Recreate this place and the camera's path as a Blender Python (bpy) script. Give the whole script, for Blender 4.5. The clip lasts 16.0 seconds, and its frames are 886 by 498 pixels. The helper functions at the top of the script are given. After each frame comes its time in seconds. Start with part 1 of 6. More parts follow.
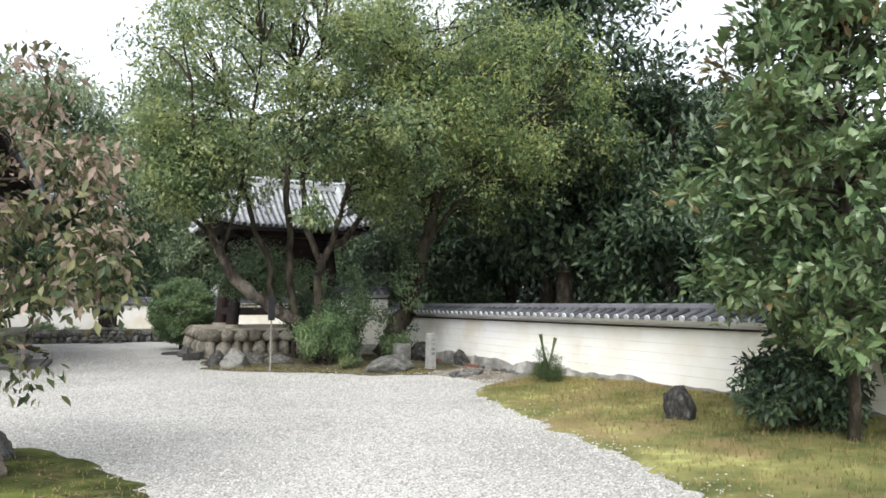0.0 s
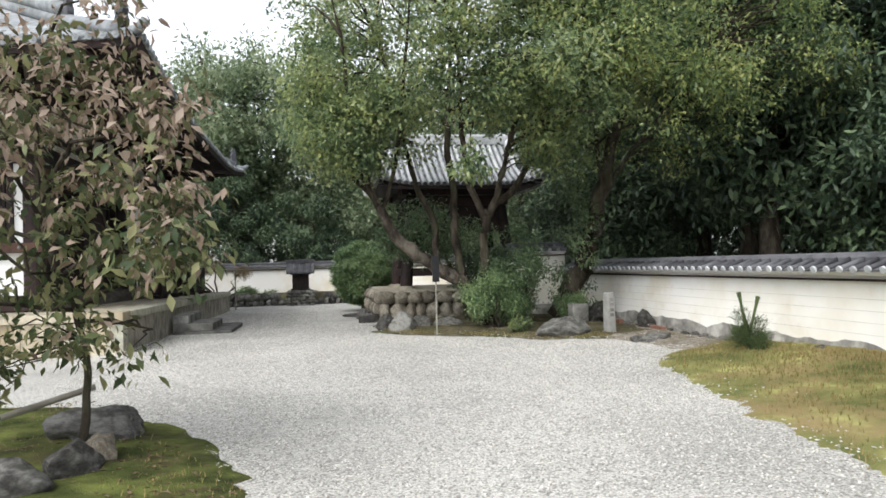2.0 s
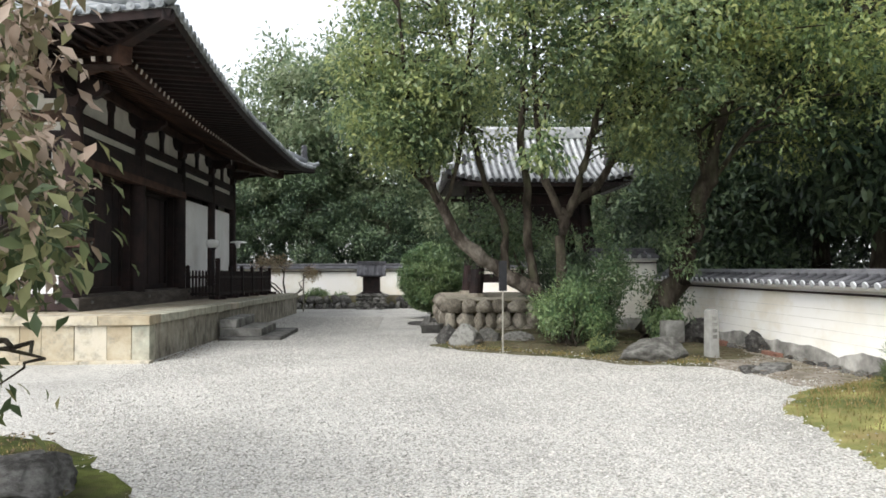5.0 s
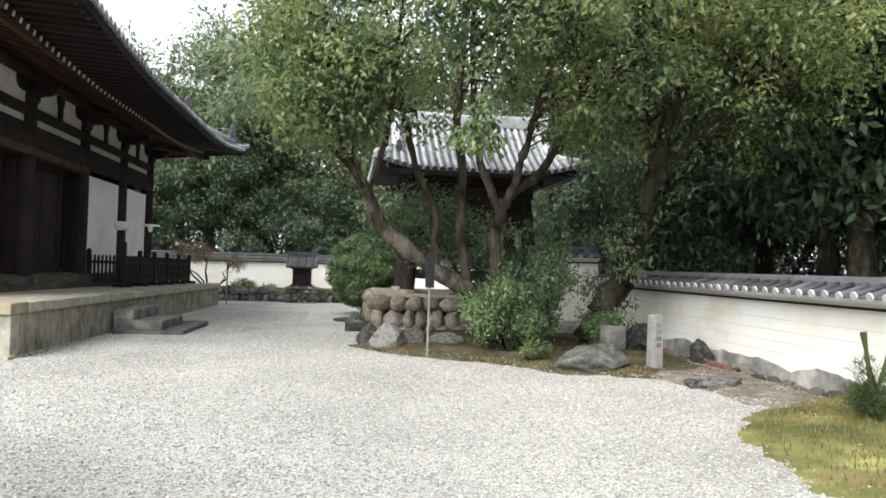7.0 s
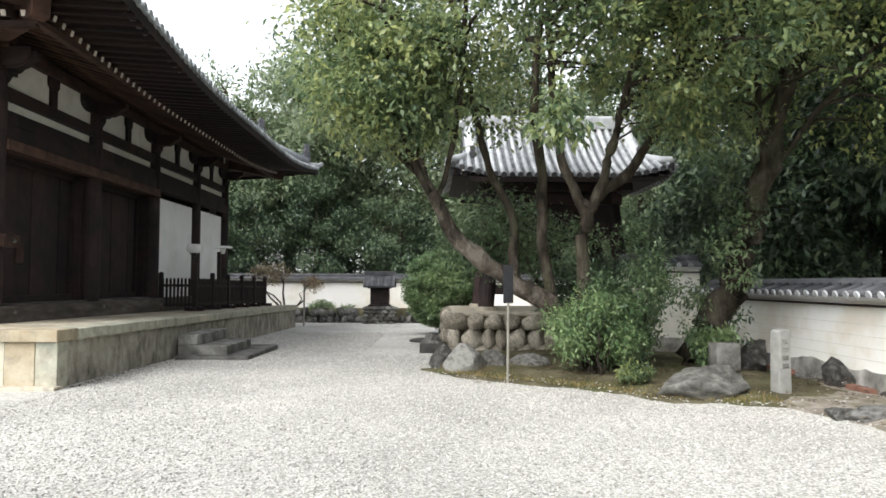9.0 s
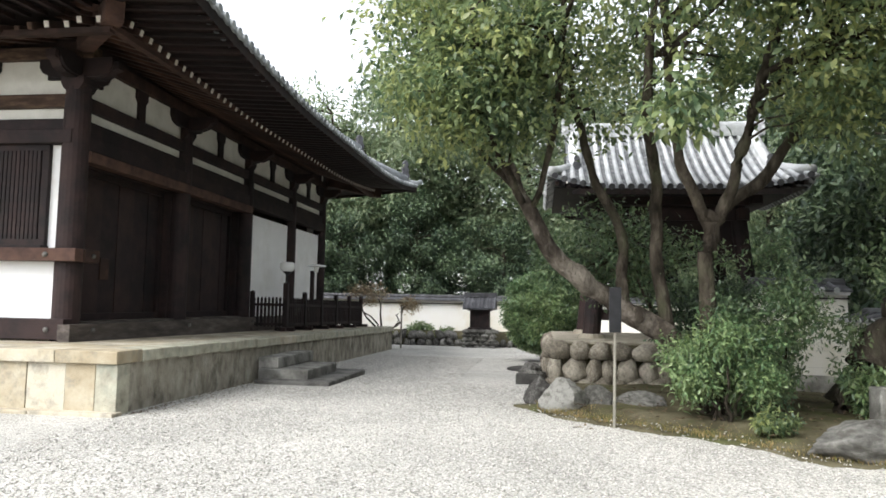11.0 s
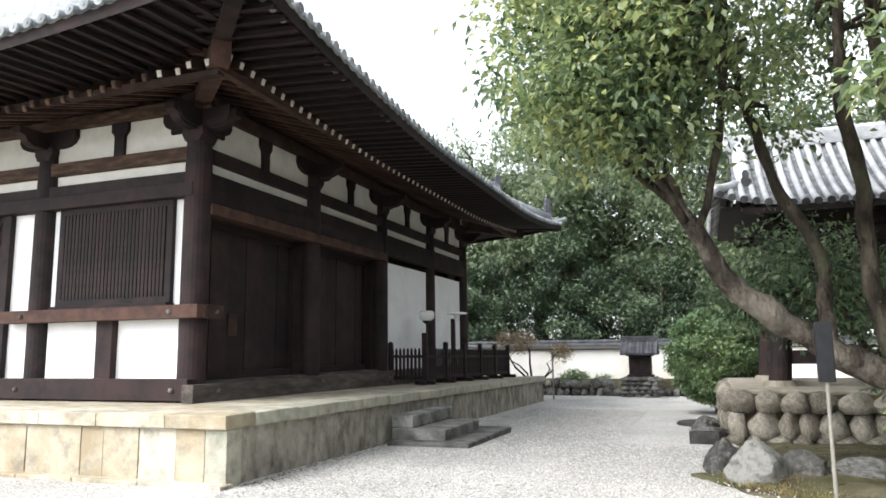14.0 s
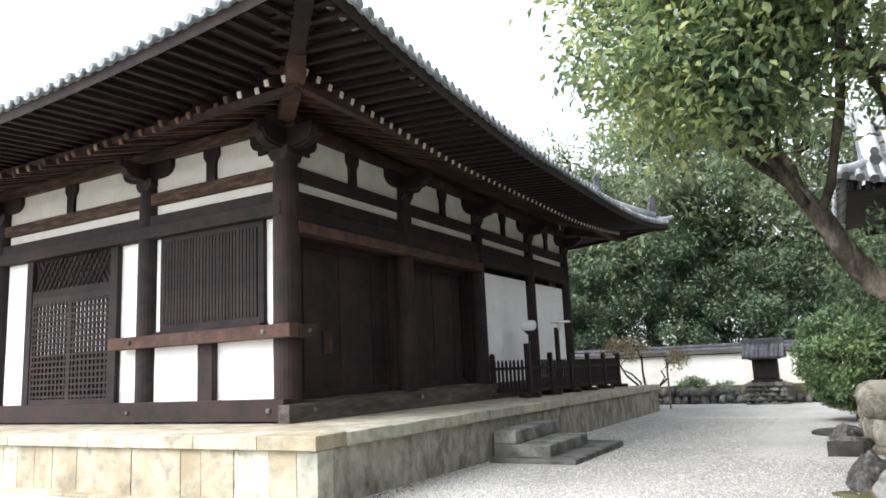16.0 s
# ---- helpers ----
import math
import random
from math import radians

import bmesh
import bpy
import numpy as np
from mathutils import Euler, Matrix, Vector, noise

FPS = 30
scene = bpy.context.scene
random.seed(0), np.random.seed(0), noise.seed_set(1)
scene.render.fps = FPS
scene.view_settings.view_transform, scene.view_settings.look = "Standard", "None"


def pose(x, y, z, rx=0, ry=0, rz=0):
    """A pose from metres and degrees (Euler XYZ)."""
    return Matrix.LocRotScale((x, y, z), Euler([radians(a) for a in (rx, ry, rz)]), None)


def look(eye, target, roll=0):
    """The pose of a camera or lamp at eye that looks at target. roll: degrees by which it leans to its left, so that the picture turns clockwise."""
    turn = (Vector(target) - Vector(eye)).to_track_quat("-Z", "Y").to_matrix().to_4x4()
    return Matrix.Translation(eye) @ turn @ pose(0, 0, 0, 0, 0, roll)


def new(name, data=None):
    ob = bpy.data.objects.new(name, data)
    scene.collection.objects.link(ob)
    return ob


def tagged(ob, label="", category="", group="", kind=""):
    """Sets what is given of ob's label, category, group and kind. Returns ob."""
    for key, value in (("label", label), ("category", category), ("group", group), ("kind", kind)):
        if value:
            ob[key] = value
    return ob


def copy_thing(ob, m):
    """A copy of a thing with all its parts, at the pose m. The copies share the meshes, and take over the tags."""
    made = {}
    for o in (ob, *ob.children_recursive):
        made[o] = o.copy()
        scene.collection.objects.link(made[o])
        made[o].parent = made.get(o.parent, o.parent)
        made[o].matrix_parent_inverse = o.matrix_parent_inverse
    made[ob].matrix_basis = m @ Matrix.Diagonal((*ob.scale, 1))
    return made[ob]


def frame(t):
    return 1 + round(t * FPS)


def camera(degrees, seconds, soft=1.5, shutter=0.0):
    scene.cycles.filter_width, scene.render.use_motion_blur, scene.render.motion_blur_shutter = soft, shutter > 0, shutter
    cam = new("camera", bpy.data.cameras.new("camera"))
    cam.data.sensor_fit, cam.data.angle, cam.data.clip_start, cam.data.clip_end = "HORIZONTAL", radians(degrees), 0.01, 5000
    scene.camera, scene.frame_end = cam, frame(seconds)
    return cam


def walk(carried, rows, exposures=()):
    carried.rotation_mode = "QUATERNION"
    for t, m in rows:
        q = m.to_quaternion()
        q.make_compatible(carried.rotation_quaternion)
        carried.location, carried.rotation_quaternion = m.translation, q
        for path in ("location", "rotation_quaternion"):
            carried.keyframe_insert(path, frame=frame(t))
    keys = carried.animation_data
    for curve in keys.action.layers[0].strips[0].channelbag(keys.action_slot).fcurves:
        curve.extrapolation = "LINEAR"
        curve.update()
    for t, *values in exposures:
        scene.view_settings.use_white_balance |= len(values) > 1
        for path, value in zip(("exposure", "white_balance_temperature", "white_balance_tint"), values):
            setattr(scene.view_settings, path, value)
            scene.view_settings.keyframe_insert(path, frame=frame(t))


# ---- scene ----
cam = camera(64.1, 16.0, soft=1.65)
PATH = [
    (0, (0.481, 0.383, 1.473), (1.335, 2.185, 1.629), 0.1),
    (0.5, (0.704, 0.628, 1.51), (1.32, 2.528, 1.616), -0.6),
    (1, (0.904, 0.896, 1.505), (1.445, 2.821, 1.563), -0.9),
    (1.5, (1.147, 1.144, 1.506), (1.446, 3.119, 1.599), -1.2),
    (2, (1.327, 1.487, 1.495), (1.677, 3.455, 1.536), -1.6),
    (2.5, (1.487, 1.775, 1.484), (1.877, 3.737, 1.489), -1.0),
    (3, (1.64, 2.062, 1.481), (1.862, 4.049, 1.536), -0.9),
    (5.3, (1.998, 3.568, 1.522), (2.096, 5.565, 1.577), 0.1),
    (5.5, (2.027, 3.68, 1.507), (2.13, 5.677, 1.55), 0.7),
    (6, (2.237, 3.989, 1.496), (2.32, 5.985, 1.582), 0.1),
    (6.5, (2.359, 4.338, 1.455), (2.471, 6.333, 1.523), 0.6),
    (7, (2.43, 4.699, 1.479), (2.694, 6.681, 1.526), 1.7),
    (7.5, (2.533, 5.032, 1.491), (2.725, 7.018, 1.617), 1.5),
    (8, (2.612, 5.351, 1.452), (2.686, 7.348, 1.542), 0.2),
    (10.5, (2.753, 6.959, 1.39), (2.72, 8.955, 1.525), 0.7),
    (11, (2.847, 7.273, 1.428), (2.573, 9.248, 1.581), 1.1),
    (11.5, (2.902, 7.484, 1.393), (2.634, 9.463, 1.506), -0.5),
    (12, (2.832, 7.828, 1.428), (2.548, 9.804, 1.544), 0.6),
    (12.5, (2.745, 8.032, 1.418), (2.272, 9.973, 1.52), 2.2),
    (13, (2.802, 8.298, 1.424), (2.084, 10.154, 1.628), 1.3),
    (13.5, (2.864, 8.46, 1.434), (2.183, 10.325, 1.679), -0.2),
    (14, (2.727, 8.706, 1.442), (2.047, 10.565, 1.726), -0.7),
    (14.5, (2.617, 8.84, 1.447), (1.89, 10.689, 1.681), 0.3),
    (15, (2.534, 8.923, 1.436), (1.623, 10.687, 1.677), 2.3),
    (15.5, (2.638, 9.082, 1.468), (1.613, 10.775, 1.759), 1.4),
    (16, (2.72, 9.236, 1.433), (1.775, 10.967, 1.76), -2.7),
]
EXPOSURES = [(0, 1.38, 6230, 10), (2.5, 1.22, 6340, 10), (5.5, 1.39, 6360, 10), (8, 1.53, 6360, 10), (11, 1.62, 6360, 10), (12.5, 1.68, 6320, 10.5), (13.5, 1.84, 6250, 11), (16, 1.95, 6170, 11)]
walk(cam, [(t, look(eye, target, roll)) for t, eye, target, roll in PATH], EXPOSURES)

# ---- sky and sun: bright, hazy overcast ----
world = bpy.data.worlds.new("sky")
scene.world = world
world.use_nodes = True
wn = world.node_tree.nodes
wl = world.node_tree.links
sky = wn.new("ShaderNodeTexSky")
sky.sky_type = "NISHITA"
sky.sun_disc = False
sky.sun_elevation = radians(46)
sky.sun_rotation = radians(218)
sky.air_density, sky.dust_density, sky.ozone_density = 1.0, 1.5, 0.6
pale = wn.new("ShaderNodeHueSaturation")
pale.inputs["Saturation"].default_value = 0.18
wl.new(sky.outputs[0], pale.inputs["Color"])
wl.new(pale.outputs[0], wn["Background"].inputs["Color"])
wn["Background"].inputs["Strength"].default_value = 0.15
sun = new("sun", bpy.data.lights.new("sun", "SUN"))
sun.data.energy, sun.data.angle, sun.data.color = 1.3, radians(42), (1.0, 0.97, 0.92)
sun.matrix_world = look((-27, -34, 46), (0, 0, 0))

# ---- materials ----
def material(name, colors, scale=4.0, rough=0.7, bump=0.3, stretch=(1, 1, 1), fine=60.0, stain=None, stain_scale=0.7,
             stain_amount=0.5, island=0.0, objects=0.0, metal=0.0, bump_distance=0.01, translucent=0.0, spec=0.3):
    """Two scales of noise between colours, an optional stain, random shifts a piece, fine bump."""
    m = bpy.data.materials.new(name)
    m.use_nodes = True
    n, l = m.node_tree.nodes, m.node_tree.links
    bsdf = n["Principled BSDF"]
    bsdf.inputs["Roughness"].default_value = rough
    bsdf.inputs["Metallic"].default_value = metal
    bsdf.inputs["Specular IOR Level"].default_value = spec
    co = n.new("ShaderNodeTexCoord")
    mp = n.new("ShaderNodeMapping")
    mp.inputs["Scale"].default_value = stretch
    l.new(co.outputs["Object"], mp.inputs["Vector"])
    big = n.new("ShaderNodeTexNoise")
    big.inputs["Scale"].default_value = scale
    big.inputs["Detail"].default_value = 7
    big.inputs["Roughness"].default_value = 0.62
    l.new(mp.outputs[0], big.inputs["Vector"])
    ramp = n.new("ShaderNodeValToRGB")
    e = ramp.color_ramp.elements
    lo, hi = 0.30, 0.70
    e[0].position, e[1].position = lo, hi
    e[0].color, e[1].color = (*colors[0], 1), (*colors[-1], 1)
    for i, c in enumerate(colors[1:-1]):
        x = e.new(lo + (hi - lo) * (i + 1) / (len(colors) - 1))
        x.color = (*c, 1)
    value = big.outputs["Fac"]
    for amount, sort in ((island, "i"), (objects, "o")):
        if amount:
            src = n.new("ShaderNodeNewGeometry").outputs["Random Per Island"] if sort == "i" else n.new("ShaderNodeObjectInfo").outputs["Random"]
            ma = n.new("ShaderNodeMath")
            ma.operation = "MULTIPLY_ADD"
            l.new(src, ma.inputs[0])
            ma.inputs[1].default_value = amount
            off = n.new("ShaderNodeMath")
            off.operation = "SUBTRACT"
            l.new(value, off.inputs[0])
            off.inputs[1].default_value = amount / 2
            l.new(off.outputs[0], ma.inputs[2])
            value = ma.outputs[0]
    l.new(value, ramp.inputs["Fac"])
    colour = ramp.outputs["Color"]
    if stain:
        st = n.new("ShaderNodeTexNoise")
        st.inputs["Scale"].default_value = stain_scale
        st.inputs["Detail"].default_value = 9
        st.inputs["Roughness"].default_value = 0.7
        l.new(mp.outputs[0], st.inputs["Vector"])
        sr = n.new("ShaderNodeMapRange")
        sr.inputs["From Min"].default_value, sr.inputs["From Max"].default_value = 0.50, 0.63
        sr.inputs["To Max"].default_value = stain_amount
        l.new(st.outputs["Fac"], sr.inputs["Value"])
        mix = n.new("ShaderNodeMix")
        mix.data_type = "RGBA"
        l.new(sr.outputs[0], mix.inputs["Factor"])
        l.new(colour, mix.inputs["A"])
        mix.inputs["B"].default_value = (*stain, 1)
        colour = mix.outputs["Result"]
    l.new(colour, bsdf.inputs["Base Color"])
    if bump:
        fi = n.new("ShaderNodeTexNoise")
        fi.inputs["Scale"].default_value = fine
        fi.inputs["Detail"].default_value = 5
        l.new(mp.outputs[0], fi.inputs["Vector"])
        add = n.new("ShaderNodeMath")
        add.operation = "ADD"
        l.new(fi.outputs["Fac"], add.inputs[0])
        l.new(big.outputs["Fac"], add.inputs[1])
        bp = n.new("ShaderNodeBump")
        bp.inputs["Strength"].default_value = bump
        bp.inputs["Distance"].default_value = bump_distance
        l.new(add.outputs[0], bp.inputs["Height"])
        l.new(bp.outputs[0], bsdf.inputs["Normal"])
    if translucent:
        tr = n.new("ShaderNodeBsdfTranslucent")
        l.new(colour, tr.inputs["Color"])
        ms = n.new("ShaderNodeMixShader")
        ms.inputs[0].default_value = translucent
        l.new(bsdf.outputs[0], ms.inputs[1])
        l.new(tr.outputs[0], ms.inputs[2])
        l.new(ms.outputs[0], n["Material Output"].inputs["Surface"])
    return m


def gravel_material():
    m = bpy.data.materials.new("white gravel")
    m.use_nodes = True
    n, l = m.node_tree.nodes, m.node_tree.links
    bsdf = n["Principled BSDF"]
    bsdf.inputs["Roughness"].default_value = 0.9
    bsdf.inputs["Specular IOR Level"].default_value = 0.15
    co = n.new("ShaderNodeTexCoord")
    vo = n.new("ShaderNodeTexVoronoi")
    vo.inputs["Scale"].default_value = 60
    l.new(co.outputs["Object"], vo.inputs["Vector"])
    sep = n.new("ShaderNodeSeparateColor")
    l.new(vo.outputs["Color"], sep.inputs[0])
    ramp = n.new("ShaderNodeValToRGB")
    e = ramp.color_ramp.elements
    e[0].position, e[0].color = 0.0, (0.27, 0.262, 0.238, 1)
    e[1].position, e[1].color = 1.0, (0.65, 0.634, 0.585, 1)
    x = e.new(0.25)
    x.color = (0.47, 0.457, 0.42, 1)
    l.new(sep.outputs[0], ramp.inputs[0])
    big = n.new("ShaderNodeTexNoise")
    big.inputs["Scale"].default_value, big.inputs["Detail"].default_value = 0.55, 6
    l.new(co.outputs["Object"], big.inputs["Vector"])
    mr = n.new("ShaderNodeMapRange")
    mr.inputs["From Min"].default_value, mr.inputs["From Max"].default_value = 0.3, 0.7
    mr.inputs["To Min"].default_value, mr.inputs["To Max"].default_value = 0.80, 1.08
    l.new(big.outputs[0], mr.inputs[0])
    gap = n.new("ShaderNodeMapRange")
    gap.inputs["From Min"].default_value, gap.inputs["From Max"].default_value = 0.35, 0.85
    gap.inputs["To Min"].default_value, gap.inputs["To Max"].default_value = 1.0, 0.58
    l.new(vo.outputs["Distance"], gap.inputs[0])
    mu = n.new("ShaderNodeMath")
    mu.operation = "MULTIPLY"
    l.new(mr.outputs[0], mu.inputs[0])
    l.new(gap.outputs[0], mu.inputs[1])
    mix = n.new("ShaderNodeMix")
    mix.data_type, mix.blend_type = "RGBA", "MULTIPLY"
    mix.inputs["Factor"].default_value = 1.0
    l.new(ramp.outputs[0], mix.inputs["A"])
    l.new(mu.outputs[0], mix.inputs["B"])
    l.new(mix.outputs["Result"], bsdf.inputs["Base Color"])
    bp = n.new("ShaderNodeBump")
    bp.inputs["Strength"].default_value, bp.inputs["Distance"].default_value = 0.7, 0.012
    bp.invert = True
    l.new(vo.outputs["Distance"], bp.inputs["Height"])
    l.new(bp.outputs[0], bsdf.inputs["Normal"])
    return m


GRAVEL = gravel_material()
PEBBLE = material("loose chips", [(0.30, 0.29, 0.265), (0.47, 0.457, 0.42), (0.64, 0.622, 0.575)], 8, 0.85, 0.2, island=0.7, spec=0.15)
WOOD = material("dark old timber", [(0.0068, 0.0045, 0.0046), (0.0145, 0.0090, 0.0092), (0.030, 0.0170, 0.0155)], 2.2, 0.75, 0.35, (1, 1, 1), 30,
                stain=(0.050, 0.027, 0.021), stain_scale=1.4, stain_amount=0.38, objects=0.25)
WOODRED = material("weathered brown timber", [(0.020, 0.011, 0.008), (0.044, 0.023, 0.017), (0.085, 0.045, 0.032)], 3, 0.8, 0.4, (1, 1, 1), 30, objects=0.25)
WOODSTREAK = material("streaked weathered timber", [(0.016, 0.009, 0.007), (0.050, 0.029, 0.019), (0.12, 0.078, 0.052)], 7, 0.85, 0.5, (0.35, 1, 1.6), 40)
WOODGREY = material("weathered grey-brown threshold timber", [(0.030, 0.024, 0.021), (0.070, 0.058, 0.050), (0.14, 0.12, 0.105)], 5, 0.8, 0.5, (1, 0.3, 1.5), 40)
WOODWORN = material("bare weathered timber end", [(0.05, 0.03, 0.02), (0.12, 0.075, 0.05), (0.22, 0.15, 0.10)], 5, 0.85, 0.3, objects=0.5)
WOODTIP = material("pale painted timber end", [(0.42, 0.38, 0.33), (0.62, 0.58, 0.52)], 8, 0.85, 0.2)
PLASTER = material("white lime plaster", [(0.76, 0.755, 0.74), (0.84, 0.835, 0.82)], 1.2, 0.92, 0.08, fine=90, stain=(0.60, 0.58, 0.53), stain_scale=0.8, stain_amount=0.35, spec=0.1)
PLASTERCREAM = material("grey-cream plaster", [(0.56, 0.54, 0.48), (0.72, 0.70, 0.64)], 1.1, 0.92, 0.1, fine=90, stain=(0.45, 0.43, 0.38), stain_scale=1.2, stain_amount=0.4, spec=0.1)
WALLPLASTER = material("garden wall plaster", [(0.72, 0.67, 0.56), (0.81, 0.79, 0.73), (0.84, 0.825, 0.80)], 0.5, 0.92, 0.1, fine=90, stain=(0.62, 0.53, 0.37), stain_scale=0.6, stain_amount=0.45, spec=0.1)
WALLFOOT = material("damp grey plaster foot", [(0.10, 0.095, 0.088), (0.27, 0.26, 0.235), (0.52, 0.50, 0.46)], 2.4, 0.92, 0.2, spec=0.1)
CREAM = material("cream tuff stone", [(0.30, 0.248, 0.165), (0.41, 0.36, 0.265), (0.49, 0.45, 0.365)], 2.2, 0.9, 0.7, fine=55, stain=(0.18, 0.175, 0.15), stain_scale=3.2, stain_amount=0.6, objects=0.32, bump_distance=0.02, spec=0.12)
LICHEN = material("lichened corner stone", [(0.22, 0.21, 0.165), (0.36, 0.345, 0.275), (0.48, 0.455, 0.365)], 4.5, 0.9, 0.8, fine=50, stain=(0.26, 0.285, 0.235), stain_scale=3, stain_amount=0.55, bump_distance=0.02, spec=0.1)
GREYSTONE = material("grey lichened stone", [(0.085, 0.083, 0.075), (0.17, 0.165, 0.15), (0.29, 0.285, 0.26)], 3.5, 0.9, 0.8, fine=40, stain=(0.07, 0.066, 0.056), stain_scale=2.6, stain_amount=0.7, objects=0.4, bump_distance=0.03, spec=0.12)
SIDESTONE = material("mottled platform side", [(0.17, 0.155, 0.125), (0.30, 0.275, 0.225), (0.42, 0.395, 0.33)], 5.0, 0.9, 0.9, (1, 1, 0.6), 45, stain=(0.07, 0.062, 0.05), stain_scale=2.6, stain_amount=0.65, bump_distance=0.035, spec=0.1)
PODIUMSTONE = material("rounded tan-grey boulder", [(0.115, 0.10, 0.078), (0.215, 0.19, 0.152), (0.34, 0.31, 0.255)], 4, 0.9, 0.5, fine=40, stain=(0.07, 0.065, 0.055), stain_scale=2.2, stain_amount=0.5, objects=0.35, spec=0.12)
DARKSTONE = material("dark worked stone", [(0.020, 0.019, 0.018), (0.045, 0.043, 0.040), (0.09, 0.087, 0.08)], 4, 0.85, 0.5, fine=40, spec=0.15)
ROCK = material("dark garden rock", [(0.028, 0.026, 0.024), (0.066, 0.063, 0.058), (0.16, 0.156, 0.145)], 3.0, 0.88, 0.6, fine=30, stain=(0.24, 0.235, 0.215), stain_scale=2.0, stain_amount=0.35, objects=0.35, bump_distance=0.02, spec=0.15)
TILE = material("silver-grey roof tile", [(0.30, 0.31, 0.32), (0.44, 0.45, 0.46), (0.58, 0.59, 0.60)], 3.0, 0.55, 0.2, stain=(0.15, 0.17, 0.14), stain_scale=1.3, stain_amount=0.4, objects=0.3, island=0.2, spec=0.4)
TILEPAN = material("dark mottled pan tile", [(0.045, 0.048, 0.052), (0.11, 0.115, 0.12), (0.27, 0.275, 0.28)], 9, 0.65, 0.3, stain=(0.30, 0.31, 0.31), stain_scale=4.0, stain_amount=0.6, spec=0.3)
TILEHALL = material("grey-green roof tile", [(0.115, 0.125, 0.13), (0.21, 0.222, 0.23), (0.34, 0.355, 0.365)], 3.0, 0.65, 0.2, stain=(0.09, 0.11, 0.09), stain_scale=1.3, stain_amount=0.4, objects=0.3, spec=0.3)
TILEDARK = material("blackened roof tile", [(0.028, 0.028, 0.031), (0.060, 0.060, 0.066), (0.12, 0.12, 0.128)], 3.0, 0.6, 0.2, objects=0.3, island=0.2, spec=0.35)
MOSS = material("moss and thin turf", [(0.062, 0.078, 0.030), (0.135, 0.148, 0.054), (0.26, 0.25, 0.095), (0.50, 0.51, 0.19)], 1.0, 0.95, 0.9, fine=70, stain=(0.29, 0.215, 0.11), stain_scale=0.6, stain_amount=0.85, bump_distance=0.03, spec=0.05)
MOSSDARK = material("dark moss with bare earth", [(0.024, 0.032, 0.012), (0.060, 0.072, 0.024), (0.11, 0.125, 0.038), (0.17, 0.19, 0.055)], 2.4, 0.95, 0.8, fine=70, stain=(0.085, 0.065, 0.042), stain_scale=1.3, stain_amount=0.7, bump_distance=0.03, spec=0.05)
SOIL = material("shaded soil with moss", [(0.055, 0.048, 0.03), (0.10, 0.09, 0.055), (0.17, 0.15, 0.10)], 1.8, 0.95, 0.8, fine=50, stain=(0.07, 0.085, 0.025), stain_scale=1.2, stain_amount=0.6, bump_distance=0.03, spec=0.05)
EARTH = material("bare sandy earth", [(0.13, 0.112, 0.088), (0.22, 0.195, 0.16), (0.33, 0.305, 0.265)], 3.2, 0.95, 0.7, fine=60, stain=(0.12, 0.115, 0.05), stain_scale=1.2, stain_amount=0.5, bump_distance=0.02, spec=0.05)
BARK = material("grey-brown bark", [(0.015, 0.012, 0.009), (0.045, 0.037, 0.028), (0.10, 0.085, 0.066)], 6, 0.9, 0.9, (1, 1, 0.4), 28, stain=(0.055, 0.060, 0.032), stain_scale=2.5, stain_amount=0.6, bump_distance=0.05, spec=0.1)
BARKPALE = material("pale worn bark", [(0.020, 0.016, 0.013), (0.062, 0.051, 0.040), (0.19, 0.165, 0.14)], 5, 0.9, 0.9, (1, 1, 0.5), 28, stain=(0.26, 0.23, 0.19), stain_scale=1.6, stain_amount=0.5, bump_distance=0.05, spec=0.1)
LEAF = material("fresh green leaf", [(0.075, 0.122, 0.066), (0.165, 0.222, 0.108), (0.255, 0.315, 0.145), (0.38, 0.41, 0.165)], 1.1, 0.33, 0, island=0.40, translucent=0.58, spec=0.5)
# LEAF a little yellower, and lightened: the second crown's light is in this colour
LEAFLIT = material("lightened yellow-green leaf", [(0.080, 0.130, 0.062), (0.170, 0.235, 0.100), (0.27, 0.338, 0.130), (0.41, 0.43, 0.155)], 1.1, 0.33, 0, island=0.45, translucent=0.6, spec=0.5)
LEAFPALE = material("pale green leaf", [(0.095, 0.140, 0.080), (0.20, 0.255, 0.145), (0.32, 0.36, 0.22)], 0.5, 0.38, 0, island=0.4, translucent=0.6, spec=0.45)
LEAFDARK = material("dark evergreen leaf", [(0.022, 0.040, 0.025), (0.056, 0.090, 0.048), (0.120, 0.165, 0.085)], 0.35, 0.42, 0, island=0.5, translucent=0.18, spec=0.35)
LEAFMID = material("broad evergreen leaf", [(0.045, 0.082, 0.040), (0.10, 0.150, 0.070), (0.17, 0.215, 0.105)], 0.35, 0.42, 0, island=0.4, translucent=0.22, spec=0.35)
LEAFBUSH = material("clipped shrub leaf", [(0.062, 0.118, 0.052), (0.145, 0.220, 0.092), (0.24, 0.31, 0.14)], 0.8, 0.32, 0, island=0.45, translucent=0.25, spec=0.5)
LEAFAUTUMN = material("browning leaf", [(0.070, 0.078, 0.035), (0.125, 0.112, 0.060), (0.19, 0.142, 0.098), (0.27, 0.20, 0.152), (0.42, 0.335, 0.27)], 0.8, 0.6, 0, island=0.7, objects=0.12, translucent=0.45, spec=0.2)
